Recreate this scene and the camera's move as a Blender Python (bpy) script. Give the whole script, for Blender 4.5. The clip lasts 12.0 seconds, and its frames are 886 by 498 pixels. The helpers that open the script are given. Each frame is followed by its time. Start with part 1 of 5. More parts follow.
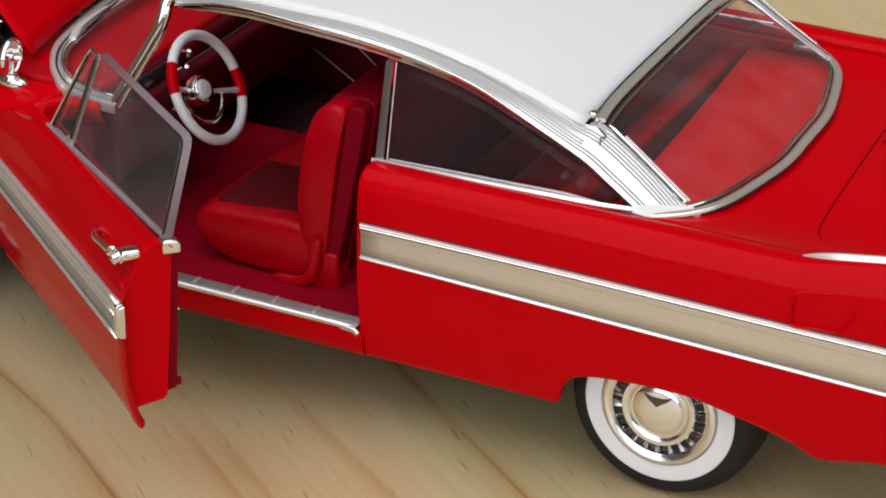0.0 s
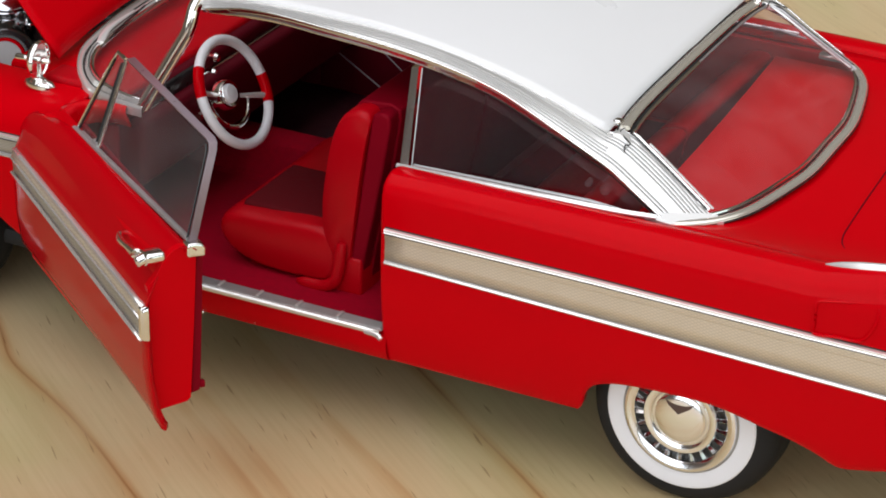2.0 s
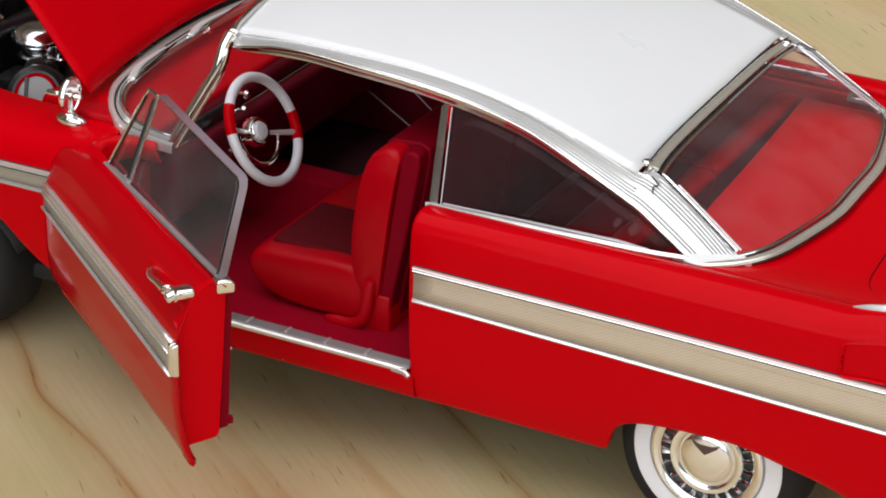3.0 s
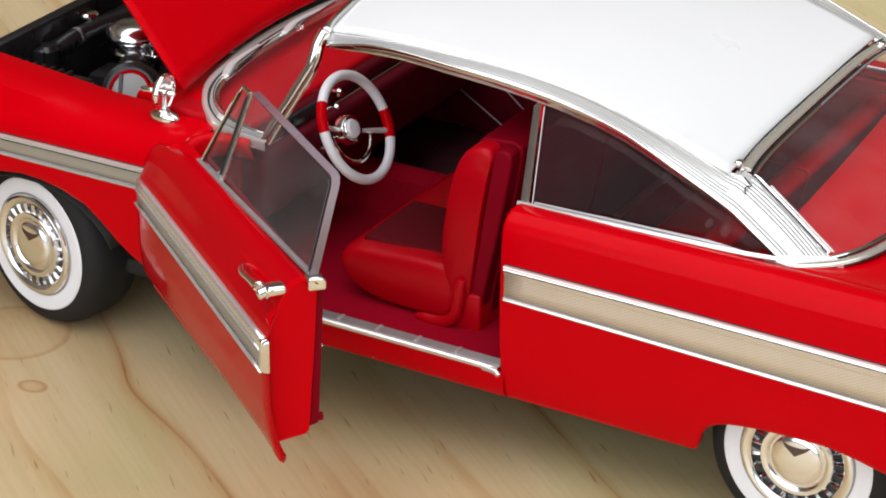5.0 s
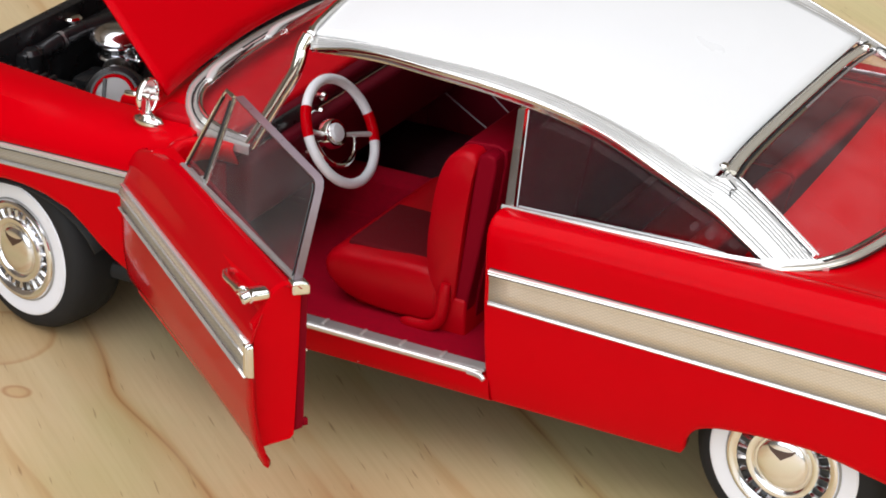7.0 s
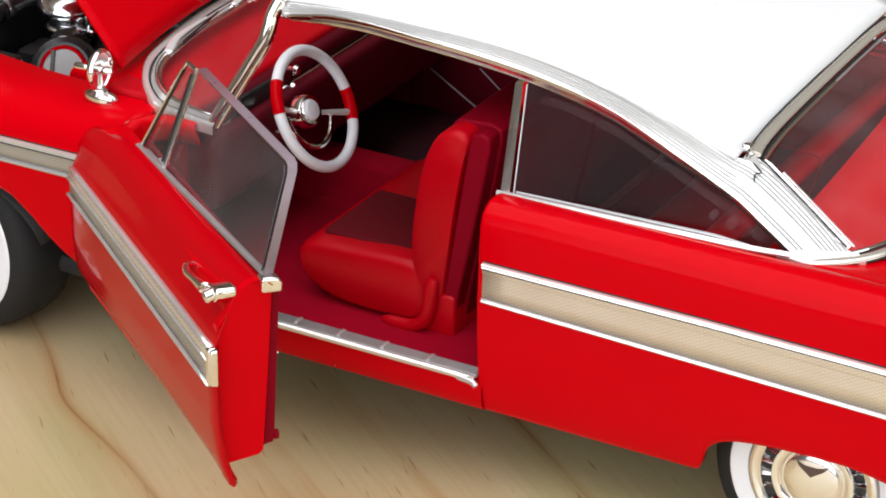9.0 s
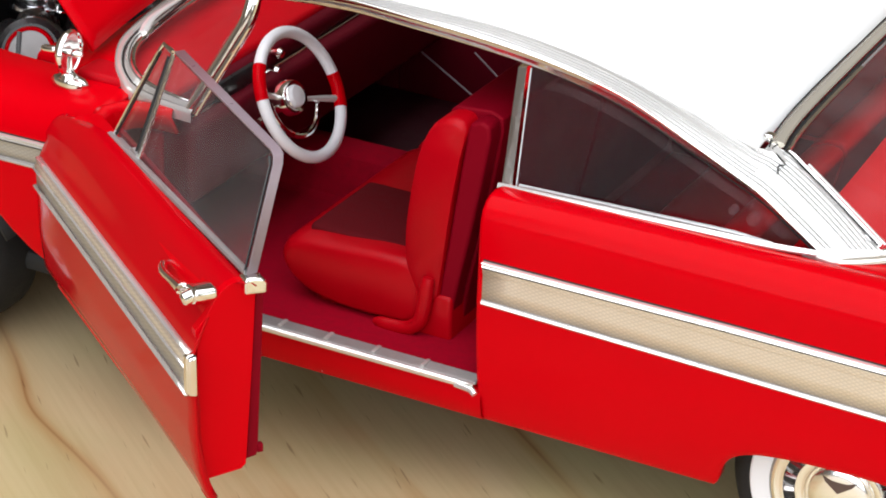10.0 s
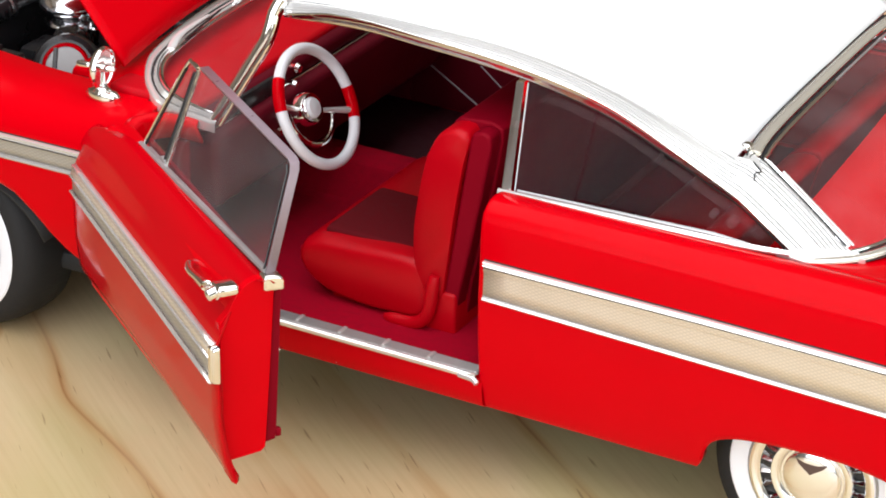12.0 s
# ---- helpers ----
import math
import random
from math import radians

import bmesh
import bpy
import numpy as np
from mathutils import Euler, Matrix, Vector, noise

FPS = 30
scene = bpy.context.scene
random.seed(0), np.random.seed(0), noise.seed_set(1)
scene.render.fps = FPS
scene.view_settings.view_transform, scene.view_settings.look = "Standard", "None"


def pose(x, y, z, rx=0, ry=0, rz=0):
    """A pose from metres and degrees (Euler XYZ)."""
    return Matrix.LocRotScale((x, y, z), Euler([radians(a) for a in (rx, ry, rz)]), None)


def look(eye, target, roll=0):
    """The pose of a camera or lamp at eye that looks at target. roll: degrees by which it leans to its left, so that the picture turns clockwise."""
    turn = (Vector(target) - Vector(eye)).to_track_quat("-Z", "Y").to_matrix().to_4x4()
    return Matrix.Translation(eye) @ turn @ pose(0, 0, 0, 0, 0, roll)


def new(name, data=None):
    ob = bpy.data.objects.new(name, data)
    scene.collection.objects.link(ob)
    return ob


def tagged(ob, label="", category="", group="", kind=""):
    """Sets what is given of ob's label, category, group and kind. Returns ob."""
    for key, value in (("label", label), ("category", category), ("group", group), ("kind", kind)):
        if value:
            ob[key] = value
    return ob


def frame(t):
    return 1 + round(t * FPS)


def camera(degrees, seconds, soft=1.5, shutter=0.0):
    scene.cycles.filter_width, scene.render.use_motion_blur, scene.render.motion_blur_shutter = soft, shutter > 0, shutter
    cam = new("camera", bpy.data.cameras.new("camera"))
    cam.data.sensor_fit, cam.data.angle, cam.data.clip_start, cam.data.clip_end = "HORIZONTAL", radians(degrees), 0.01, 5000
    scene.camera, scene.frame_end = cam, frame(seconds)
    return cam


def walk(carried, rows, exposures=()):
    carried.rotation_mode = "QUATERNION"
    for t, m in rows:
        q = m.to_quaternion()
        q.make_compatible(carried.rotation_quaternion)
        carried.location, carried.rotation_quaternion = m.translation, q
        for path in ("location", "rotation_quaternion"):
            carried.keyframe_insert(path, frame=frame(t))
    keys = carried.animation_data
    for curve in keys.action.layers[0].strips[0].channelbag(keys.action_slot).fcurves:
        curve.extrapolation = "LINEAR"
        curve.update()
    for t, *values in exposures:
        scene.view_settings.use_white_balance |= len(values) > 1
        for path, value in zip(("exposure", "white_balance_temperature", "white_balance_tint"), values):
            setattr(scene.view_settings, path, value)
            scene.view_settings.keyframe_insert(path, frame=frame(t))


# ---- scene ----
cam = camera(17.82, 12.0, 1.8)
# seconds, eye in metres, yaw, pitch, lean to the left in degrees
PATH = [
    (0.0, 0.3242, -0.4542, 0.2662, 26.283, -26.555, 0.753),
    (0.5, 0.3244, -0.4541, 0.2667, 26.503, -26.608, 0.746),
    (1.0, 0.3252, -0.4543, 0.2665, 26.771, -26.523, 0.767),
    (1.5, 0.3250, -0.4548, 0.2665, 26.709, -26.451, 0.912),
    (2.0, 0.3257, -0.4552, 0.2663, 26.937, -26.378, 0.986),
    (2.5, 0.3252, -0.4558, 0.2657, 27.024, -26.262, 1.161),
    (3.0, 0.3252, -0.4570, 0.2679, 27.436, -25.700, 1.275),
    (3.5, 0.3252, -0.4574, 0.2672, 28.291, -25.829, 1.318),
    (3.7, 0.3252, -0.4574, 0.2673, 28.709, -25.948, 1.251),
    (5.5, 0.3254, -0.4576, 0.2679, 29.506, -25.623, 0.869),
    (6.0, 0.3260, -0.4568, 0.2669, 29.520, -25.521, 0.824),
    (6.5, 0.3254, -0.4562, 0.2674, 29.336, -25.624, 0.838),
    (8.3, 0.3251, -0.4557, 0.2671, 29.009, -25.704, 0.841),
    (8.4, 0.3203, -0.4479, 0.2628, 28.926, -25.740, 0.898),
    (8.5, 0.3107, -0.4324, 0.2542, 28.818, -25.765, 1.009),
    (8.6, 0.2979, -0.4137, 0.2440, 28.490, -25.872, 1.153),
    (8.8, 0.2979, -0.4137, 0.2440, 28.490, -25.913, 1.153),
    (9.0, 0.2979, -0.4137, 0.2440, 28.476, -25.929, 1.153),
    (9.5, 0.2977, -0.4135, 0.2441, 28.424, -25.967, 1.193),
    (9.8, 0.2977, -0.4135, 0.2441, 28.397, -25.977, 1.193),
    (9.9, 0.2933, -0.4072, 0.2407, 28.254, -26.001, 1.269),
    (10.0, 0.2800, -0.3883, 0.2303, 27.854, -26.141, 1.497),
    (10.5, 0.2807, -0.3878, 0.2303, 28.020, -26.153, 1.409),
    (11.0, 0.2803, -0.3879, 0.2303, 28.033, -26.147, 1.463),
    (11.5, 0.2804, -0.3880, 0.2307, 28.052, -26.190, 1.417),
    (11.7, 0.2804, -0.3880, 0.2307, 28.011, -26.233, 1.417),
    (11.8, 0.2927, -0.4066, 0.2411, 28.354, -26.203, 1.290),
    (11.9, 0.2964, -0.4123, 0.2443, 28.420, -26.111, 1.251),
    (12.0, 0.2982, -0.4150, 0.2458, 28.453, -26.102, 1.233),
]


def aim(x, y, z, yaw, pitch, lean):
    a, b = radians(yaw), radians(pitch)
    eye = Vector((x, y, z))
    return look(eye, eye + Vector((-math.sin(a) * math.cos(b), math.cos(a) * math.cos(b), math.sin(b))), lean)


EXPOSURES = [(0.0, -0.31), (1.0, -0.22), (2.5, -0.22), (3.5, -0.1), (5.5, 0.06), (6.5, 0.1), (8.5, 0.2), (9.5, 0.24), (9.9, 0.26), (10.0, 0.35), (10.5, 0.45), (12.0, 0.5)]
walk(cam, [(row[0], aim(*row[1:])) for row in PATH], EXPOSURES)

# ---- light ----
world = bpy.data.worlds.new("sky")
scene.world = world
world.use_nodes = True
sky = world.node_tree.nodes.new("ShaderNodeTexSky")
sky.sky_type, sky.sun_disc = "NISHITA", False
sky.sun_elevation, sky.sun_rotation = radians(50), radians(200)
world.node_tree.links.new(sky.outputs[0], world.node_tree.nodes["Background"].inputs[0])
world.node_tree.nodes["Background"].inputs[1].default_value = 0.12


def added_lamp(name, eye, target, wide, high, watts, colour):
    data = bpy.data.lights.new(name, "AREA")
    data.shape, data.size, data.size_y, data.energy, data.color = "RECTANGLE", wide, high, watts, colour
    new(name, data).matrix_world = look(eye, target)


# no source is in view: lamps added overhead, on the near side and at the tail
added_lamp("overhead_lamp", (0.4, -0.5, 1.74), (0.4, -0.5, 0), 2.6, 2.8, 44, (1.0, 0.99, 0.98))
added_lamp("added_lamp", (0.4, -1.97, 0.85), (0.4, 0, 0.2), 2.4, 1.4, 20, (0.99, 0.99, 0.97))
added_lamp("side_fill_lamp", (2.17, -0.5, 0.55), (0, -0.5, 0.1), 1.6, 1.0, 7, (0.87, 1.0, 0.84))


# ---- materials ----
def material(name, colour, rough=0.5, metal=0.0, coat=0.0, spread=0.0, scale=200.0, bump=0.0, bump_scale=800.0, ior=1.5):
    """A surface whose colour and gloss vary at two scales, with fine relief."""
    m = bpy.data.materials.new(name)
    m.use_nodes = True
    n, l = m.node_tree.nodes, m.node_tree.links
    b = n["Principled BSDF"]
    b.inputs["Base Color"].default_value = (*colour, 1)
    b.inputs["Roughness"].default_value, b.inputs["Metallic"].default_value = rough, metal
    b.inputs["Coat Weight"].default_value, b.inputs["Coat Roughness"].default_value = coat, 0.03
    b.inputs["IOR"].default_value = ior
    co = n.new("ShaderNodeTexCoord").outputs["Object"]
    if spread:
        a = n.new("ShaderNodeTexNoise")
        a.inputs["Scale"].default_value, a.inputs["Detail"].default_value = scale, 6
        l.new(co, a.inputs["Vector"])
        mix = n.new("ShaderNodeMix")
        mix.data_type = "RGBA"
        mix.inputs[6].default_value = (*[c * (1 - spread) for c in colour], 1)
        mix.inputs[7].default_value = (*[min(1, c * (1 + spread)) for c in colour], 1)
        l.new(a.outputs["Fac"], mix.inputs[0])
        l.new(mix.outputs[2], b.inputs["Base Color"])
        r = n.new("ShaderNodeMapRange")
        r.inputs["To Min"].default_value, r.inputs["To Max"].default_value = rough * 0.75, rough * 1.3
        l.new(a.outputs["Fac"], r.inputs["Value"])
        l.new(r.outputs[0], b.inputs["Roughness"])
    if bump:
        c = n.new("ShaderNodeTexNoise")
        c.inputs["Scale"].default_value, c.inputs["Detail"].default_value = bump_scale, 3
        l.new(co, c.inputs["Vector"])
        h = n.new("ShaderNodeBump")
        h.inputs["Strength"].default_value, h.inputs["Distance"].default_value = bump, 0.0002
        l.new(c.outputs["Fac"], h.inputs["Height"])
        l.new(h.outputs[0], b.inputs["Normal"])
    return m


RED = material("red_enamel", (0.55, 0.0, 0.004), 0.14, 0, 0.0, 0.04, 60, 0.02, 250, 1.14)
# same red paint for the door: base darkened for its shade, gloss raised
DOORRED = material("shaded_door_enamel", (0.45, 0.0, 0.004), 0.08, 0, 0.0, 0.04, 60, 0.025, 220, 1.22)


def dusted(m, often):
    """Sparse specks of pale dust on a paint."""
    n, l = m.node_tree.nodes, m.node_tree.links
    b = n["Principled BSDF"]
    cells = n.new("ShaderNodeTexVoronoi")
    cells.inputs["Scale"].default_value = 130
    l.new(n.new("ShaderNodeTexCoord").outputs["Object"], cells.inputs["Vector"])
    near, pick, both_ = (n.new("ShaderNodeMath") for k in range(3))
    near.operation, near.inputs[1].default_value = "LESS_THAN", 0.022
    pick.operation, pick.inputs[1].default_value = "LESS_THAN", often
    both_.operation = "MULTIPLY"
    l.new(cells.outputs["Distance"], near.inputs[0])
    l.new(cells.outputs["Color"], pick.inputs[0])
    l.new(near.outputs[0], both_.inputs[0])
    l.new(pick.outputs[0], both_.inputs[1])
    mix = n.new("ShaderNodeMix")
    mix.data_type = "RGBA"
    mix.inputs[7].default_value = (0.7, 0.55, 0.55, 1)
    l.new(both_.outputs[0], mix.inputs[0])
    l.new(b.inputs["Base Color"].links[0].from_socket, mix.inputs[6])
    l.new(mix.outputs[2], b.inputs["Base Color"])


dusted(RED, 0.4)
dusted(DOORRED, 0.4)
WHITE = material("white_enamel", (0.81, 0.8, 0.795), 0.3, 0, 0.2, 0.015, 60)
CHROME = material("chrome_plating", (0.86, 0.85, 0.83), 0.08, 1.0, 0, 0.03, 150, 0.12, 350)
HUBCAP = material("champagne_chrome", (0.9, 0.9, 0.92), 0.16, 1.0, 0, 0.03, 150, 0.05, 350)
# chrome with the shading of the cap ribs put into its base colour
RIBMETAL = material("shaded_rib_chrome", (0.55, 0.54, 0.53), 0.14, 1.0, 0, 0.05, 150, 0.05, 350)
BAND = material("ribbed_bright_trim", (0.86, 0.85, 0.83), 0.22, 0.6, 0, 0.03, 150, 0.05, 350)
WARMBAND = material("warm_bright_trim", (0.84, 0.79, 0.69), 0.16, 0.7, 0, 0.03, 150, 0.05, 350)
FRAME = material("polished_frame_metal", (0.84, 0.82, 0.79), 0.13, 0.65, 0, 0.03, 150, 0.05, 350)
BRIGHT = material("bright_satin_trim", (0.86, 0.85, 0.83), 0.2, 0.5, 0, 0.03, 150, 0.05, 350)
TREAD = material("dull_tread_metal", (0.48, 0.47, 0.46), 0.4, 0.8, 0, 0.12, 300, 0.3, 900)
STEEL = material("dull_silver_plastic", (0.5, 0.49, 0.49), 0.38, 0.75, 0, 0.06, 300, 0.15, 900)
# darkened metal: shade of the rib grooves, also rim gap and blower disc
GROOVE = material("dark_groove_metal", (0.34, 0.335, 0.33), 0.5, 0.3, 0, 0.15, 300, 0.1, 900)
SATIN = material("satin_tread_metal", (0.62, 0.6, 0.58), 0.45, 0.7, 0, 0.08, 300, 0.2, 900)
RUBBER = material("tyre_rubber", (0.018, 0.0175, 0.018), 0.65, 0, 0, 0.2, 300, 0.3, 1500, 1.3)
WHITEWALL = material("whitewall_rubber", (0.82, 0.83, 0.88), 0.5, 0, 0, 0.03, 200, 0.08, 700)
VINYL = material("red_vinyl", (0.42, 0.0005, 0.006), 0.33, 0, 0.0, 0.08, 150, 0.2, 1800, 1.26)
CARPET = material("red_flock_carpet", (0.28, 0.001, 0.012), 0.9, 0, 0, 0.25, 900, 0.6, 3500, 1.15)
MAROON_TRIM = material("deep_red_trim_plastic", (0.2, 0.001, 0.009), 0.5, 0, 0, 0.1, 150, 0.15, 1500, 1.14)
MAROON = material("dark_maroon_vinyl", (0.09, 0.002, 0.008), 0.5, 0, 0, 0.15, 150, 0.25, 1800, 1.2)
# near-black maroon for the sheet that darkens the passenger footwell
FOOTWELL_SHADE = material("footwell_shade_maroon", (0.03, 0.002, 0.005), 0.6, 0, 0, 0.2, 300, 0.4, 1500, 1.3)
BROWN = material("maroon_cloth", (0.1, 0.004, 0.007), 0.8, 0, 0, 0.2, 900, 0.5, 3000, 1.2)
WEDGEMETAL = material("dark_bronze_wedge", (0.09, 0.05, 0.035), 0.3, 0.3, 0, 0.1, 300)
BLACK = material("black_plastic", (0.014, 0.014, 0.015), 0.28, 0, 0, 0.3, 300, 0.2, 1200)
DARK = material("underbody_black", (0.01, 0.01, 0.01), 0.7, 0, 0, 0.3, 300, 0.2, 900)
IVORY = material("white_plastic", (0.84, 0.84, 0.87), 0.3, 0, 0.1, 0.03, 300, 0.1, 900)
WALLPAINT = material("taupe_wall_paint", (0.3, 0.27, 0.24), 0.8, 0, 0, 0.03, 3, 0.1, 60)
BROWNWALL = material("plain_brown_wall", (0.24, 0.18, 0.13), 0.6, 0, 0, 0.2, 8, 0.1, 60)
TANPAINT = material("brown_wall_paint", (0.2, 0.165, 0.12), 0.8, 0, 0, 0.05, 3, 0.1, 60)
CEILING = material("white_ceiling_paint", (0.8, 0.79, 0.77), 0.8, 0, 0, 0.03, 3, 0.1, 60)
FLOORING = material("floor_laminate", (0.22, 0.15, 0.1), 0.5, 0, 0, 0.25, 6, 0.1, 60)


def clear_plastic(name, tint, rough=0.03, haze=0.0, gloss_least=0.009, gloss_most=0.5):
    m = bpy.data.materials.new(name)
    m.use_nodes = True
    n, l = m.node_tree.nodes, m.node_tree.links
    out = n["Material Output"]
    n.remove(n["Principled BSDF"])
    t, g, mix = n.new("ShaderNodeBsdfTransparent"), n.new("ShaderNodeBsdfGlossy"), n.new("ShaderNodeMixShader")
    t.inputs[0].default_value = (*tint, 1)
    g.inputs["Roughness"].default_value = rough
    f = n.new("ShaderNodeLayerWeight")
    f.inputs["Blend"].default_value = 0.5
    cube = n.new("ShaderNodeMath")
    cube.operation = "POWER"
    cube.inputs[1].default_value = 3.0
    l.new(f.outputs["Facing"], cube.inputs[0])
    gloss = n.new("ShaderNodeMapRange")
    gloss.inputs["To Min"].default_value, gloss.inputs["To Max"].default_value = gloss_least, gloss_most
    l.new(cube.outputs[0], gloss.inputs["Value"])
    l.new(gloss.outputs[0], mix.inputs[0])
    l.new(t.outputs[0], mix.inputs[1])
    l.new(g.outputs[0], mix.inputs[2])
    if haze:
        # dust and moulding haze, thicker in patches; pale screen reflections painted in too
        d, film, t2 = n.new("ShaderNodeBsdfDiffuse"), n.new("ShaderNodeMixShader"), n.new("ShaderNodeTexNoise")
        d.inputs[0].default_value = (0.8, 0.78, 0.8, 1)
        t2.inputs["Scale"].default_value, t2.inputs["Detail"].default_value = 90, 4
        l.new(n.new("ShaderNodeTexCoord").outputs["Object"], t2.inputs["Vector"])
        amount = n.new("ShaderNodeMapRange")
        amount.inputs["From Min"].default_value, amount.inputs["From Max"].default_value = 0.3, 0.7
        amount.inputs["To Min"].default_value, amount.inputs["To Max"].default_value = haze * 0.55, haze * 1.45
        l.new(t2.outputs["Fac"], amount.inputs["Value"])
        l.new(amount.outputs[0], film.inputs[0])
        l.new(mix.outputs[0], film.inputs[1])
        l.new(d.outputs[0], film.inputs[2])
        l.new(film.outputs[0], out.inputs[0])
    else:
        l.new(mix.outputs[0], out.inputs[0])
    return m


HAZY = clear_plastic("hazy_plastic_pane", (0.93, 0.92, 0.93), 0.16, 0.026, 0.009, 0.14)
FROST = material("milky_plastic_edge", (0.25, 0.19, 0.215), 0.3, 0, 0, 0.1, 400, 0.1, 900)
# haze of this pane and of the rear one paints their pale reflections
GLASS = clear_plastic("clear_plastic_pane", (0.93, 0.93, 0.93), 0.03, 0.015)
HAZE = clear_plastic("hazy_pane_edge", (0.95, 0.93, 0.94), 0.2, 0.035)
QUARTER = clear_plastic("faintly_red_plastic_pane", (0.97, 0.9, 0.92), 0.05, 0.0015, 0.003)
SCREENHAZE = clear_plastic("hazed_reflection_pane", (0.95, 0.93, 0.93), 0.04, 0.036)


def gold_mesh(name, colour, rough):
    """Champagne anodised insert with a fine crossed knurl."""
    m = material(name, colour, rough, 0.55, 0, 0.05, 200)
    n, l = m.node_tree.nodes, m.node_tree.links
    co = n.new("ShaderNodeTexCoord").outputs["Object"]
    waves = []
    for turn in (radians(28), radians(-28)):
        mp = n.new("ShaderNodeMapping")
        mp.inputs["Rotation"].default_value = (0, turn, 0)
        l.new(co, mp.inputs["Vector"])
        w = n.new("ShaderNodeTexWave")
        w.bands_direction, w.wave_profile = "Z", "TRI"
        w.inputs["Scale"].default_value = 580
        l.new(mp.outputs[0], w.inputs["Vector"])
        waves.append(w.outputs["Fac"])
    low = n.new("ShaderNodeMath")
    low.operation = "MINIMUM"
    l.new(waves[0], low.inputs[0])
    l.new(waves[1], low.inputs[1])
    h = n.new("ShaderNodeBump")
    h.inputs["Strength"].default_value, h.inputs["Distance"].default_value = 0.32, 0.0001
    l.new(low.outputs[0], h.inputs["Height"])
    b = n["Principled BSDF"]
    l.new(h.outputs[0], b.inputs["Normal"])
    # the cuts of the knurl are coloured darker for the shade in them
    cut_shade = n.new("ShaderNodeMix")
    cut_shade.data_type, cut_shade.blend_type = "RGBA", "MULTIPLY"
    cut_shade.inputs[0].default_value = 1.0
    shade = n.new("ShaderNodeMapRange")
    shade.inputs["From Max"].default_value, shade.inputs["To Min"].default_value, shade.inputs["To Max"].default_value = 0.5, 0.86, 1.05
    l.new(low.outputs[0], shade.inputs["Value"])
    l.new(b.inputs["Base Color"].links[0].from_socket, cut_shade.inputs[6])
    l.new(shade.outputs[0], cut_shade.inputs[7])
    l.new(cut_shade.outputs[2], b.inputs["Base Color"])
    return m


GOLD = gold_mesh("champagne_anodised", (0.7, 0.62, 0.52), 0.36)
# same insert, its colour darkened for duller reflections on door and front fender
SHADED_GOLD = gold_mesh("shaded_champagne_anodised", (0.42, 0.4, 0.365), 0.42)


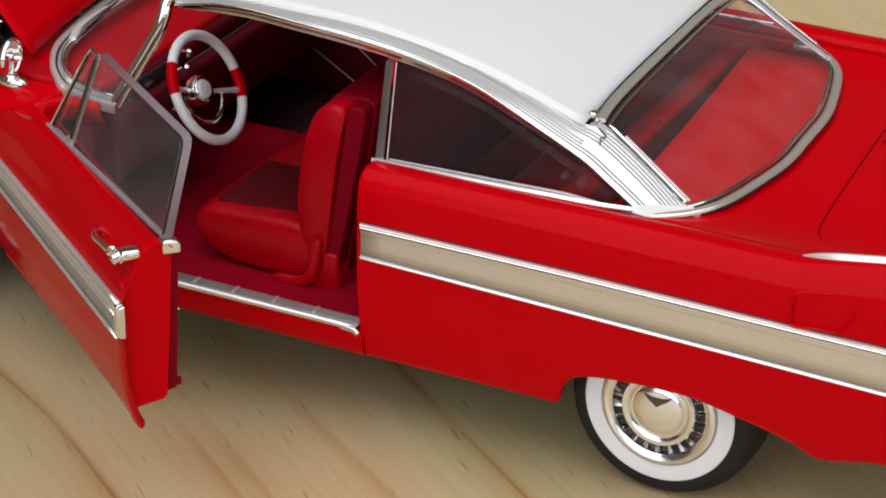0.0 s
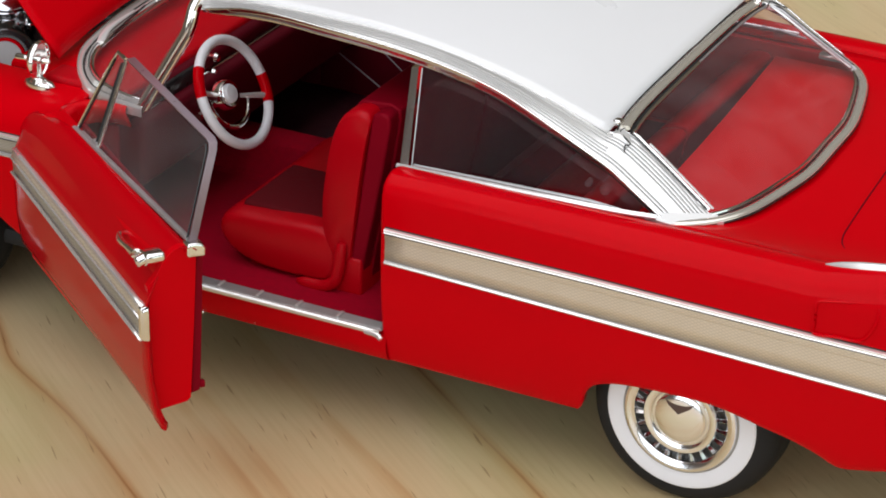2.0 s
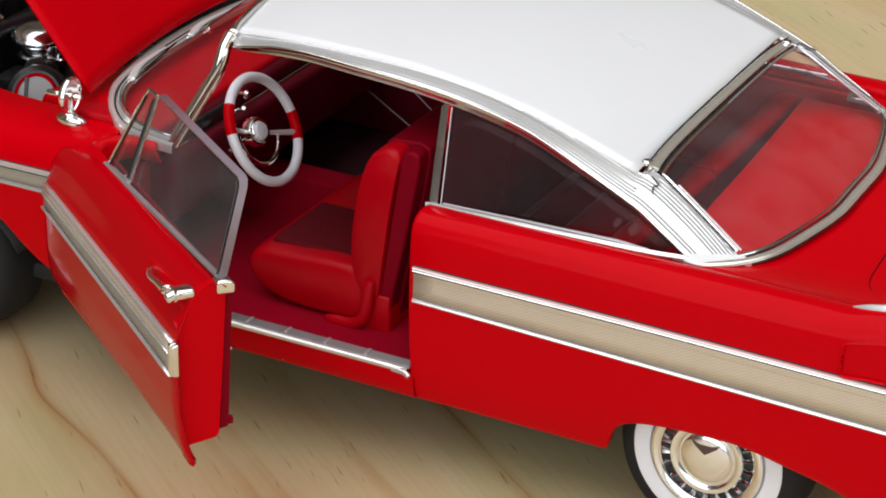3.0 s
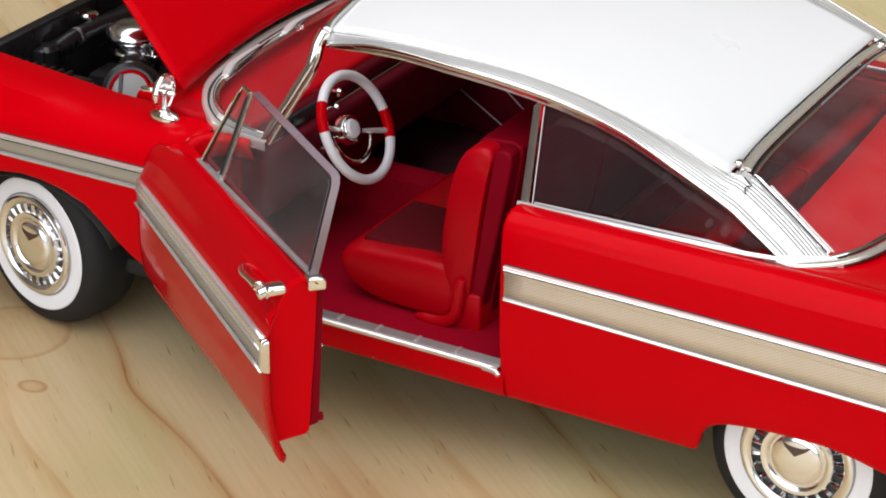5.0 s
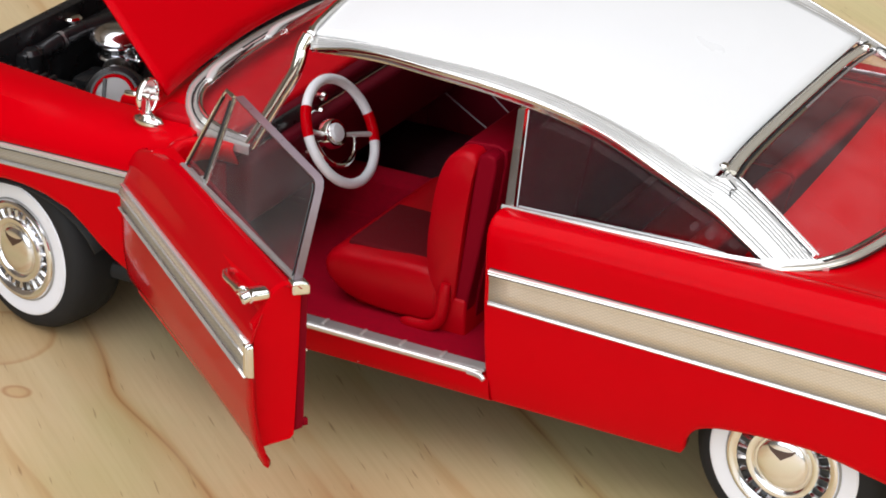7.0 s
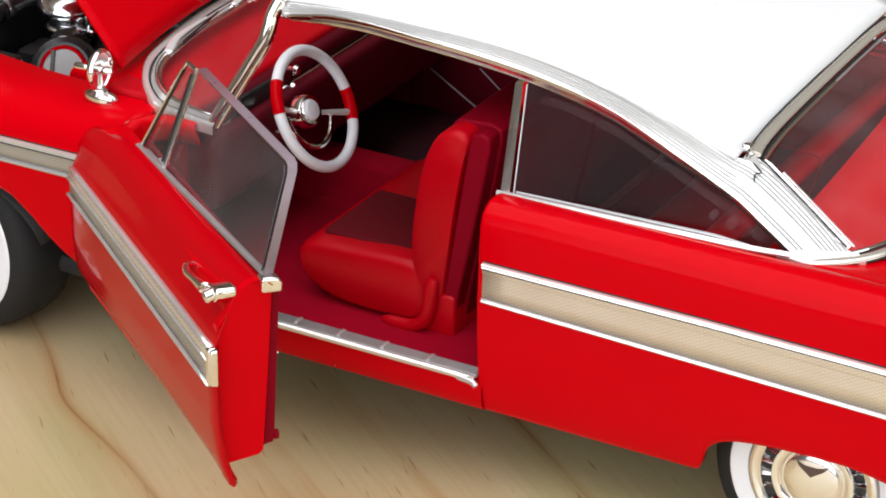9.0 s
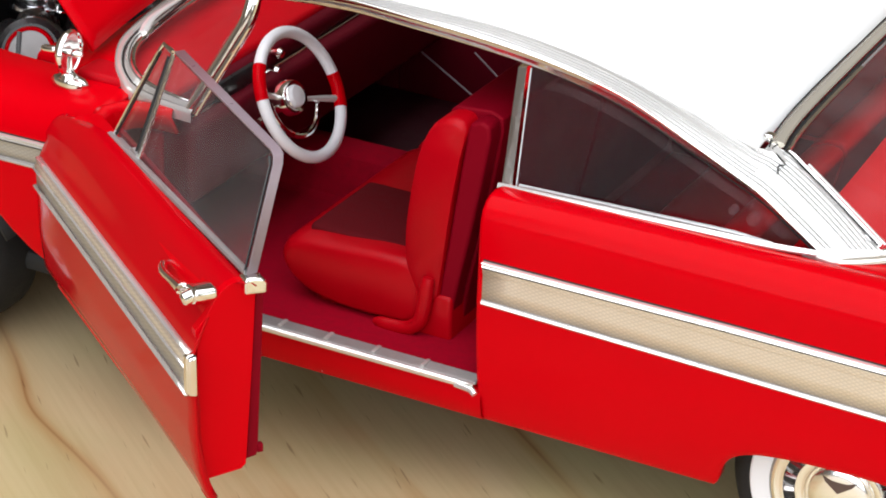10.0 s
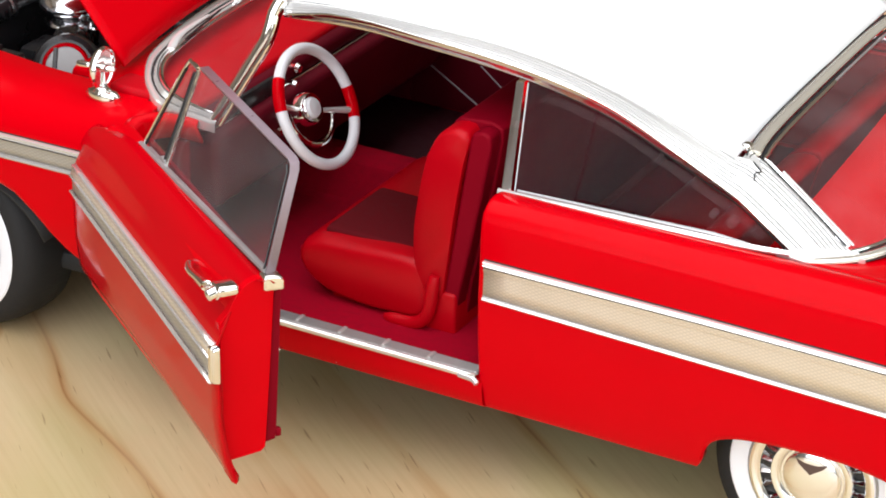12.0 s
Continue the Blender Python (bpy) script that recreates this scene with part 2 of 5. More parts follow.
def pine():
    """Light varnished pine board: rings along the grain, pores, faint blotches."""
    m = bpy.data.materials.new("varnished_pine")
    m.use_nodes = True
    n, l = m.node_tree.nodes, m.node_tree.links
    b = n["Principled BSDF"]
    co = n.new("ShaderNodeTexCoord").outputs["Object"]
    turn = n.new("ShaderNodeMapping")
    turn.inputs["Rotation"].default_value = (0, 0, radians(37))
    l.new(co, turn.inputs["Vector"])

    def noise_of(scale, stretch, detail=5, distort=0.0):
        mp = n.new("ShaderNodeMapping")
        mp.inputs["Scale"].default_value = stretch
        l.new(turn.outputs[0], mp.inputs["Vector"])
        t = n.new("ShaderNodeTexNoise")
        t.inputs["Scale"].default_value, t.inputs["Detail"].default_value, t.inputs["Distortion"].default_value = scale, detail, distort
        l.new(mp.outputs[0], t.inputs["Vector"])
        return t.outputs["Fac"]

    def ramp(fac, stops):
        r = n.new("ShaderNodeValToRGB")
        while len(r.color_ramp.elements) < len(stops):
            r.color_ramp.elements.new(0.5)
        for e, (p, c) in zip(r.color_ramp.elements, stops):
            e.position, e.color = p, (*c, 1)
        l.new(fac, r.inputs[0])
        return r.outputs[0]

    def blend(kind, fac, a, c):
        mix = n.new("ShaderNodeMix")
        mix.data_type, mix.blend_type = "RGBA", kind
        if isinstance(fac, float):
            mix.inputs[0].default_value = fac
        else:
            l.new(fac, mix.inputs[0])
        l.new(a, mix.inputs[6])
        l.new(c, mix.inputs[7])
        return mix.outputs[2]

    def math_node(kind, x, y=None):
        k = n.new("ShaderNodeMath")
        k.operation = kind
        for i, q in enumerate((x, y)):
            if q is None:
                continue
            if isinstance(q, (int, float)):
                k.inputs[i].default_value = q
            else:
                l.new(q, k.inputs[i])
        return k.outputs[0]

    split = n.new("ShaderNodeSeparateXYZ")
    l.new(turn.outputs[0], split.inputs[0])
    flat = n.new("ShaderNodeSeparateXYZ")
    l.new(co, flat.inputs[0])
    base = ramp(noise_of(9, (0.5, 3.5, 1), 4, 0.4), [(0.3, (0.63, 0.482, 0.265)), (0.5, (0.7, 0.547, 0.312)), (0.72, (0.77, 0.617, 0.38))])
    # brightness drift put into the colour: darkest at one side, paler and pinker across
    drift = n.new("ShaderNodeMapRange")
    drift.inputs["From Min"].default_value, drift.inputs["From Max"].default_value = -0.06, 0.11
    l.new(split.outputs["Y"], drift.inputs["Value"])
    base = blend("MULTIPLY", 1.0, base, ramp(drift.outputs[0], [(0.0, (0.76, 0.74, 0.73)), (0.4, (0.83, 0.83, 0.84)), (1.0, (1.0, 1.0, 1.0))]))
    # growth lines: each runs along the grain, sharp on one side and soft on the other, and fades in and out
    wander = math_node("MULTIPLY", math_node("SUBTRACT", noise_of(22, (0.8, 0.9, 1), 3, 0.2), 0.5), 0.0016)
    fade = ramp(noise_of(26, (0.9, 1.2, 1), 2), [(0.36, (0.35, 0.35, 0.35)), (0.58, (1, 1, 1))])
    fine = [(0.0, (1, 1, 1)), (0.34, (0.97, 0.93, 0.89)), (0.475, (0.86, 0.7, 0.56)), (0.5, (0.6, 0.38, 0.25)), (0.53, (0.84, 0.67, 0.54)), (0.6, (0.97, 0.93, 0.9)), (0.78, (1, 1, 1))]
    broad = [(0.0, (1, 1, 1)), (0.3, (0.97, 0.93, 0.9)), (0.46, (0.9, 0.78, 0.68)), (0.52, (0.86, 0.72, 0.61)), (0.56, (0.98, 0.95, 0.92)), (0.7, (1, 1, 1))]
    colour = base
    # place across the grain, a bend in it (depth, where, half-length), its look
    for across, depth, where, half, look_ in ((-0.0253, -0.0047, 0.062, 0.016, fine), (-0.0053, 0.0, 0.1, 0.02, broad), (-0.0012, 0.001, 0.11, 0.03, broad), (-0.0515, -0.004, 0.07, 0.02, broad),
                                              (0.0165, 0.003, 0.15, 0.04, broad), (0.041, 0.0, 0.1, 0.02, fine), (-0.083, 0.006, 0.05, 0.03, fine), (0.078, 0.01, 0.0, 0.05, broad), (0.118, -0.01, 0.1, 0.05, fine), (0.16, 0.0, 0.1, 0.05, broad), (-0.13, 0.0, 0.1, 0.05, broad)):
        along = math_node("DIVIDE", math_node("SUBTRACT", split.outputs["X"], where), half)
        bend = math_node("DIVIDE", depth, math_node("ADD", math_node("MULTIPLY", along, along), 1.0))
        off = math_node("ADD", math_node("SUBTRACT", math_node("SUBTRACT", split.outputs["Y"], across), bend), wander)
        place_ = math_node("ADD", math_node("MULTIPLY", off, 62.0), 0.5)
        colour = blend("MULTIPLY", fade, colour, ramp(place_, look_))

    def circle(cx, cy, squeeze=1.0):
        dx = math_node("MULTIPLY", math_node("SUBTRACT", flat.outputs["X"], cx), squeeze)
        dy = math_node("SUBTRACT", flat.outputs["Y"], cy)
        return math_node("SQRT", math_node("ADD", math_node("MULTIPLY", dx, dx), math_node("MULTIPLY", dy, dy)))

    # a small knot and a round figure beside it
    knot = math_node("MULTIPLY", math_node("ADD", circle(0.0138, -0.0702, 0.75), math_node("MULTIPLY", noise_of(60, (1, 1, 1), 2), 0.0012)), 160.0)
    colour = blend("MULTIPLY", 1.0, colour, ramp(knot, [(0.0, (0.97, 0.9, 0.82)), (0.34, (0.95, 0.86, 0.76)), (0.45, (0.74, 0.54, 0.4)), (0.54, (1, 1, 1))]))
    figure = math_node("MULTIPLY", math_node("ADD", circle(-0.0035, -0.0535), math_node("MULTIPLY", noise_of(70, (1, 1, 1), 2), 0.0025)), 50.0)
    colour = blend("MULTIPLY", 0.8, colour, ramp(figure, [(0.0, (1, 0.97, 0.94)), (0.58, (0.97, 0.9, 0.85)), (0.645, (0.8, 0.6, 0.46)), (0.685, (1, 1, 1))]))
    fibre = ramp(noise_of(60, (0.5, 14, 1), 5), [(0.32, (0.82, 0.77, 0.7)), (0.58, (1, 1, 1))])
    colour = blend("MULTIPLY", 0.36, colour, fibre)
    streak = ramp(noise_of(150, (0.16, 5, 1), 3), [(0.3, (0.8, 0.72, 0.62)), (0.47, (1, 1, 1))])
    colour = blend("MULTIPLY", 0.12, colour, streak)
    slant = n.new("ShaderNodeMapping")
    slant.inputs["Rotation"].default_value = (0, 0, radians(6))
    l.new(turn.outputs[0], slant.inputs["Vector"])
    longways = n.new("ShaderNodeMapping")
    longways.inputs["Scale"].default_value = (0.55, 7, 1)
    l.new(slant.outputs[0], longways.inputs["Vector"])
    pore = n.new("ShaderNodeTexNoise")
    pore.inputs["Scale"].default_value, pore.inputs["Detail"].default_value = 170, 1
    l.new(longways.outputs[0], pore.inputs["Vector"])
    pores = ramp(pore.outputs["Fac"], [(0.24, (0.4, 0.28, 0.2)), (0.31, (1, 1, 1))])
    colour = blend("MULTIPLY", 0.6, colour, pores)
    # the colour leans to pink in places and to green in others
    tone = ramp(noise_of(16, (0.8, 1.3, 1), 3, 0.6), [(0.32, (0.88, 0.97, 0.84)), (0.5, (0.99, 0.985, 0.95)), (0.66, (1.0, 0.92, 0.86))])
    colour = blend("MULTIPLY", 1.0, colour, tone)
    l.new(colour, b.inputs["Base Color"])
    b.inputs["Roughness"].default_value = 0.42
    b.inputs["Coat Weight"].default_value, b.inputs["Coat Roughness"].default_value = 0.15, 0.25
    h = n.new("ShaderNodeBump")
    h.inputs["Strength"].default_value, h.inputs["Distance"].default_value = 0.05, 0.0003
    l.new(noise_of(60, (0.6, 14, 1), 4), h.inputs["Height"])
    l.new(h.outputs[0], b.inputs["Normal"])
    return m


PINE = pine()

# ---- mesh helpers; the car is written in millimetres: x to its tail, y to its right side, z up from the table ----
MM = 0.001


def link(name, bm, mat, parent=None, label="", sharp=35, solid=0.0, offset=-1.0):
    me = bpy.data.meshes.new(name)
    bmesh.ops.recalc_face_normals(bm, faces=bm.faces) if not solid else None
    bm.to_mesh(me)
    bm.free()
    me.materials.append(mat)
    for p in me.polygons:
        p.use_smooth = True
    me.set_sharp_from_angle(angle=radians(sharp))
    ob = new(name, me)
    if parent:
        ob.parent = parent
    if label:
        ob["label"] = label
    if solid:
        mod = ob.modifiers.new("thickness", "SOLIDIFY")
        mod.thickness, mod.offset = solid * MM, offset
    return ob


def part(name, bm, mat, parent, label="", **more):
    return link(name, bm, mat, parent, label, **more)


def curve(points, n):
    """n points along a Catmull-Rom line through the given ones, evenly by chord."""
    p = np.array(points, float)
    if len(p) == 2:
        return [Vector(q) for q in np.linspace(p[0], p[1], n)]
    e = np.vstack([2 * p[0] - p[1], p, 2 * p[-1] - p[-2]])
    d = np.concatenate([[0], np.cumsum(np.linalg.norm(np.diff(p, axis=0), axis=1))])
    out = []
    for s in np.linspace(0, d[-1], n):
        i = min(max(int(np.searchsorted(d, s, side="right")) - 1, 0), len(p) - 2)
        u = (s - d[i]) / max(d[i + 1] - d[i], 1e-9)
        a, b, c, q = e[i], e[i + 1], e[i + 2], e[i + 3]
        out.append(Vector(0.5 * (2 * b + (c - a) * u + (2 * a - 5 * b + 4 * c - q) * u * u + (3 * b - a - 3 * c + q) * u ** 3)))
    return out


def grid(rows, bm=None, close=False, flip=False):
    bm = bm or bmesh.new()
    v = [[bm.verts.new(Vector(p) * MM) for p in r] for r in rows]
    for i in range(len(v) - 1):
        m = len(v[i])
        for j in range(m if close else m - 1):
            k = (j + 1) % m
            f = (v[i][j], v[i + 1][j], v[i + 1][k], v[i][k])
            try:
                bm.faces.new(f[::-1] if flip else f)
            except ValueError:
                pass
    return bm


def tube(path, r, n=8, bm=None, close=False, squash=1.0, up=(0, 0, 1)):
    """A round (or flattened) bar along a path; r is one radius or one for each point."""
    bm = bm or bmesh.new()
    path = [Vector(p) for p in path]
    rr = r if hasattr(r, "__len__") else [r] * len(path)
    rows = []
    for i, p in enumerate(path):
        a = path[i - 1] if (i or close) else p
        b = path[(i + 1) % len(path)] if (i + 1 < len(path) or close) else p
        t = (b - a).normalized()
        s = t.cross(Vector(up))
        s = s.normalized() if s.length > 1e-6 else t.orthogonal().normalized()
        w = s.cross(t).normalized()
        rows.append([p + s * math.cos(q) * rr[i] + w * math.sin(q) * rr[i] * squash for q in np.linspace(0, 2 * math.pi, n, endpoint=False)])
    if close:
        rows.append(rows[0])
    grid(rows, bm, close=True)
    if not close:
        bm.verts.ensure_lookup_table()
        m = len(rows) * n
        for s in (len(bm.verts) - m, len(bm.verts) - n):
            bm.faces.new([bm.verts[s + j] for j in range(n)])
    return bm


def block(x0, x1, y0, y1, z0, z1, r=0.5, seg=2, bm=None, at=None):
    """A box with rounded edges, in millimetres; at: a pose in metres."""
    b = bmesh.new()
    bmesh.ops.create_cube(b, size=1)
    for v in b.verts:
        v.co = Vector(((x0 + x1) / 2 + v.co.x * (x1 - x0), (y0 + y1) / 2 + v.co.y * (y1 - y0), (z0 + z1) / 2 + v.co.z * (z1 - z0))) * MM
    if r:
        bmesh.ops.bevel(b, geom=b.edges[:] + b.verts[:], offset=r * MM, segments=seg, affect="EDGES", profile=0.5)
    if at:
        bmesh.ops.transform(b, matrix=at, verts=b.verts)
    if bm is None:
        return b
    me = bpy.data.meshes.new("tmp")
    b.to_mesh(me)
    b.free()
    bm.from_mesh(me)
    bpy.data.meshes.remove(me)
    return bm


def lathe(profile, n=48, bm=None, at=None):
    """Turn (radius, depth) round the y axis; depth runs along +y."""
    m = at or Matrix()
    rows = []
    for r, h in profile:
        rows.append([(m @ (Vector((r * math.cos(q), h, r * math.sin(q))) * MM)) / MM for q in np.linspace(0, 2 * math.pi, n, endpoint=False)])
    return grid(rows, bm, close=True)


def prism(points, push, bm=None):
    """A plate: an outline in space, and the vector by which it is thick."""
    bm = bm or bmesh.new()
    a = [bm.verts.new(Vector(p) * MM) for p in points]
    b = [bm.verts.new((Vector(p) + Vector(push)) * MM) for p in points]
    bm.faces.new(a)
    bm.faces.new(b[::-1])
    for i in range(len(a)):
        j = (i + 1) % len(a)
        bm.faces.new((a[i], b[i], b[j], a[j]))
    return bm


def mirrored(bm):
    """The same shape on the other side of the car."""
    for v in bm.verts:
        v.co.y = -v.co.y
    bmesh.ops.reverse_faces(bm, faces=bm.faces)
    return bm


def lerp(a, b, t):
    return a + (b - a) * t


def table_of(pairs):
    xs, ys = zip(*pairs)
    return lambda x: float(np.interp(x, xs, ys))


# ---- the room and the table ----
def structure(name, bm, mat, label, category):
    return tagged(link(name, bm, mat, None, label), category=category, kind="structure")


table = tagged(new("table"), "light varnished pine table under the model car", "table")
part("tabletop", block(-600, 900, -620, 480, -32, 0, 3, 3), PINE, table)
for x, y in ((-540, -560), (840, -560), (-540, 420), (840, 420)):
    part("leg", block(x - 35, x + 35, y - 35, y + 35, -750, -32.0, 4), PINE, table)
# the room is unseen: walls, openings and their colours added to shape the light
structure("floor", block(-1800, 2200, -2000, 1800, -800, -750, 0), FLOORING, "brown laminate floor of the room", "floor")
bm = bmesh.new()
for x0, x1, y0, y1 in ((-1800, -920, -2000, 1800), (1720, 2200, -2000, 1800), (-920, 1720, -2000, -1920), (-920, 1720, 920, 1800)):
    block(x0, x1, y0, y1, 1750, 1800, 0, bm=bm)
structure("ceiling", bm, CEILING, "unseen white ceiling with a wide opening for the overhead lamp", "ceiling")
bm = bmesh.new()
for x0, x1, z0, z1 in ((-1800, -820, -750, 1750), (1620, 2200, -750, 1750), (-820, 1620, -750, 140), (-820, 1620, 1600, 1750)):
    block(x0, x1, -2100, -2000, z0, z1, 0, bm=bm)
structure("wall_south", bm, WALLPAINT, "unseen taupe wall with a wide opening for the added lamp", "wall")
structure("wall_west", block(-1900, -1800, -2000, 1800, -750, 1750, 0), BROWNWALL, "unseen brown wall, darker to cut the fill", "wall")
structure("wall_north", block(-1800, 2200, 1800, 1900, -750, 1750, 0), TANPAINT, "unseen brown wall that darkens reflections", "wall")
bm = bmesh.new()
for y0, y1, z0, z1 in ((-2000, -1300, -750, 1750), (300, 1800, -750, 1750), (-1300, 300, -750, 50), (-1300, 300, 1050, 1750)):
    block(2200, 2300, y0, y1, z0, z1, 0, bm=bm)
structure("wall_east", bm, WALLPAINT, "unseen taupe wall with an opening for the side fill lamp", "wall")

# ---- the model car ----
car = tagged(new("model_car"), "glossy red die-cast coupe, white roof, open door, raised bonnet", "model car")
WHEELBASE = 166.5

# lower edges of the sides, along the car
REAR_EDGE = [(109.5, 16.4), (148.2, 16.5), (149.0, 17.6), (149.6, 20.0), (151.2, 22.5), (154.6, 24.1), (161.3, 25.0), (172.0, 25.3), (177.3, 24.7),
             (182.6, 23.5), (187.9, 22.3), (193.1, 20.6), (197.4, 18.7), (203.4, 19.8), (210.0, 21.0), (238.0, 22.0)]
FRONT_EDGE = [(-46.0, 22.0), (-22.0, 20.0), (-18.5, 27.0), (-12.0, 33.0), (-5.6, 35.4), (0.1, 36.2), (5.0, 35.9), (9.8, 35.0), (15.3, 33.0), (19.2, 30.0), (22.5, 26.6), (25.4, 24.2), (28.4, 22.4), (31.0, 21.6), (42.0, 21.6)]
RIDGE = table_of([(110, 53.8), (160, 54.2), (190, 54.2), (205, 56.6), (238, 61)])


def side_y(z):
    """How far the flank stands out at a height."""
    return -float(np.interp(z, [14, 18, 23, 30, 38, 44, 48, 51], [51.6, 52.3, 53.4, 54.2, 54.5, 54.3, 54.25, 54.0]))


def quarter_panel():
    edge = [(109.5, 16.4)] + [(p.x, p.z) for p in curve([(x, 0, z) for x, z in REAR_EDGE[1:]], 90)]
    low = table_of(edge)
    xs = sorted({*[p[0] for p in edge], *np.linspace(110, 148, 16)})
    rows = []
    for x in xs:
        tail = max(0.0, (x - 205) / 33) ** 2 * 6
        rz, b = RIDGE(x), low(x)
        row = [(x, side_y(b) + 2.2 + tail, b + 0.4), (x, side_y(b) + 0.5 + tail, b), (x, side_y(b) + 0.1 + tail, b + 0.5)]
        row += [(x, side_y(z) + tail, z) for z in np.linspace(b + 1.2, 47, 14)]
        fin = min(max((x - 158) / 40, 0), 1)
        k = rz - 54
        soft = min(max((x - 125) / 40, 0), 1)
        box = [(-54.2, 49.0), (-54.0, 51.0), (-53.5, 52.6), (-52.5, 53.7), (-51.2, 54.3), (-49.6, 54.5), (-48.0, 54.3), (-46.4, 53.9), (-45.0, 53.6)]
        blade = [(-54.2, 49.2), (-54.0, 50.8), (-53.5, 52.0), (-52.6, 53.0), (-51.4, 53.7), (-50.0, 54.1), (-48.4, 54.2), (-46.8, 53.9), (-45.2, 53.2)]
        row += [(x, lerp(a[0], b2[0], soft) + tail, lerp(a[1], b2[1], soft) + k * w) for a, b2, w in zip(box, blade, (0.2, 0.4, 0.6, 0.8, 0.9, 1, 1, 1, 1))]
        rows.append(row)
    return grid(rows)


def front_fender():
    low = table_of(FRONT_EDGE)
    xs = [x for x in sorted({*[p[0] for p in FRONT_EDGE], *np.linspace(-46, 40.4, 40)}) if x < 41]
    top = table_of([(-46, 54.0), (-14.4, 54.3), (0, 53.1), (13.5, 51.9), (23, 51.6), (32, 51.9), (44, 52.1)])
    rows = []
    for x in xs:
        nose = max(0.0, (-20 - x) / 26) ** 2 * 7
        b, h = low(x), top(x)
        s = 1.2
        row = [(x, side_y(b) + 3.2 + nose, b + 0.4), (x, side_y(b) + s + 0.5 + nose, b), (x, side_y(b) + s + 0.1 + nose, b + 0.5)]
        row += [(x, side_y(z) + s + nose, z) for z in np.linspace(b + 1.2, 46, 12)]
        row += [(x, -52.0 + nose, 47.7), (x, -51.0 + nose, 49.2), (x, -49.2 + nose, h - 1.1), (x, -46.8 + nose, h - 0.3), (x, -44 + nose, h), (x, -41 + nose * 0.5, h), (x, -38.8, h - 0.1), (x, -38.2, h - 0.6), (x, -38.2, h - 6)]
        rows.append(row)
    return grid(rows)


for side in (0, 1):
    for name, make in (("quarter_panel", quarter_panel), ("front_fender", front_fender)):
        bm = make()
        part(name, mirrored(bm) if side else bm, RED, car, solid=0.9, offset=-1)

# rocker beams under the doors, with the ribbed tread plate on the open side
for side in (0, 1):
    bm = bmesh.new()
    rows = [[(x, -46, 22.8), (x, -51.2, 22.8), (x, -53.0, 22.2), (x, -53.3, 20.5), (x, -52.8, 17.6), (x, -51.8, 16.4), (x, -46, 16.2)] for x in np.linspace(41, 110, 12)]
    grid(rows, bm, close=True)
    part("rocker_panel", mirrored(bm) if side else bm, RED, car)
sill = part("sill_plate", block(44, 109.2, -53.5, -50.7, 22.9, 23.4, 0.2), TREAD, car, "ribbed bright metal tread plate on the sill")
for x in (56.6, 65.5, 74.2, 82.6, 91.1, 99.8):
    part("cleat", block(x - 0.35, x + 0.35, -53.3, -50.9, 23.3, 23.75, 0.15), SATIN, sill)
for y in np.linspace(-53.1, -51.1, 5):
    part("rib", block(44.5, 108.8, y - 0.1, y + 0.1, 23.3, 23.52, 0), TREAD, sill)
rows = [[(x, -53.5, 23.2), (x, -53.8, 23.1), (x, -54.0, 22.95), (x, -54.0, 22.7), (x, -53.9, 22.5), (x, -53.3, 22.45)] for x in np.linspace(44, 109.0, 14)]
part("sill_edge", grid(rows), FRAME, car, "bright strip along the edge of the sill", solid=0.2)
part("sill_tip", tube(curve([(106, -53.9, 22.5), (108.6, -54.1, 22.4), (109.6, -54.4, 21.9)], 10), 0.5), FRAME, car)

part("rocker_pin", lathe([(0.01, -0.4), (0.3, -0.3), (0.35, 0.0), (0.35, 0.6)], 12, at=Matrix.Translation(Vector((70.4, -52.6, 16.8)) * MM)), CHROME, car, "tiny bright pin under the sill")

# underbody and inner wheel houses
part("underbody", block(-38, 146, -43, 43, 14.0, 18.0, 1.5), DARK, car, "matt black underbody pan")
part("boot_floor", block(146, 234, -30, 30, 32, 36, 1.5), DARK, car)
for x in (0, WHEELBASE):
    for s in (-1, 1):
        bm = bmesh.new()
        rows = [[(x + 22 * math.cos(q), s * y, 17 + 17.5 * math.sin(q)) for q in np.linspace(0.4, math.pi - 0.4, 14)] for y in (51, 30)]
        grid(rows, bm)
        back = [(x + 22 * math.cos(q), s * 30, 17 + 17.5 * math.sin(q)) for q in np.linspace(0.4, math.pi - 0.4, 14)]
        bm.faces.new([bm.verts.new(Vector(p) * MM) for p in back])
        part("wheel_house", bm, DARK, car, solid=0.4)


# side spear: two bright mouldings with a champagne insert
def spear_lines(x):
    top = float(np.interp(x, [-6, 12, 29, 110, 150, 190, 210, 238], [43.7, 44.0, 44.2, 44.4, 44.4, 43.95, 43.8, 43.5]))
    low = float(np.interp(x, [-6, 29, 110, 210, 238], [40.0, 40.2, 38.1, 35.7, 35.0]))
    return top, low


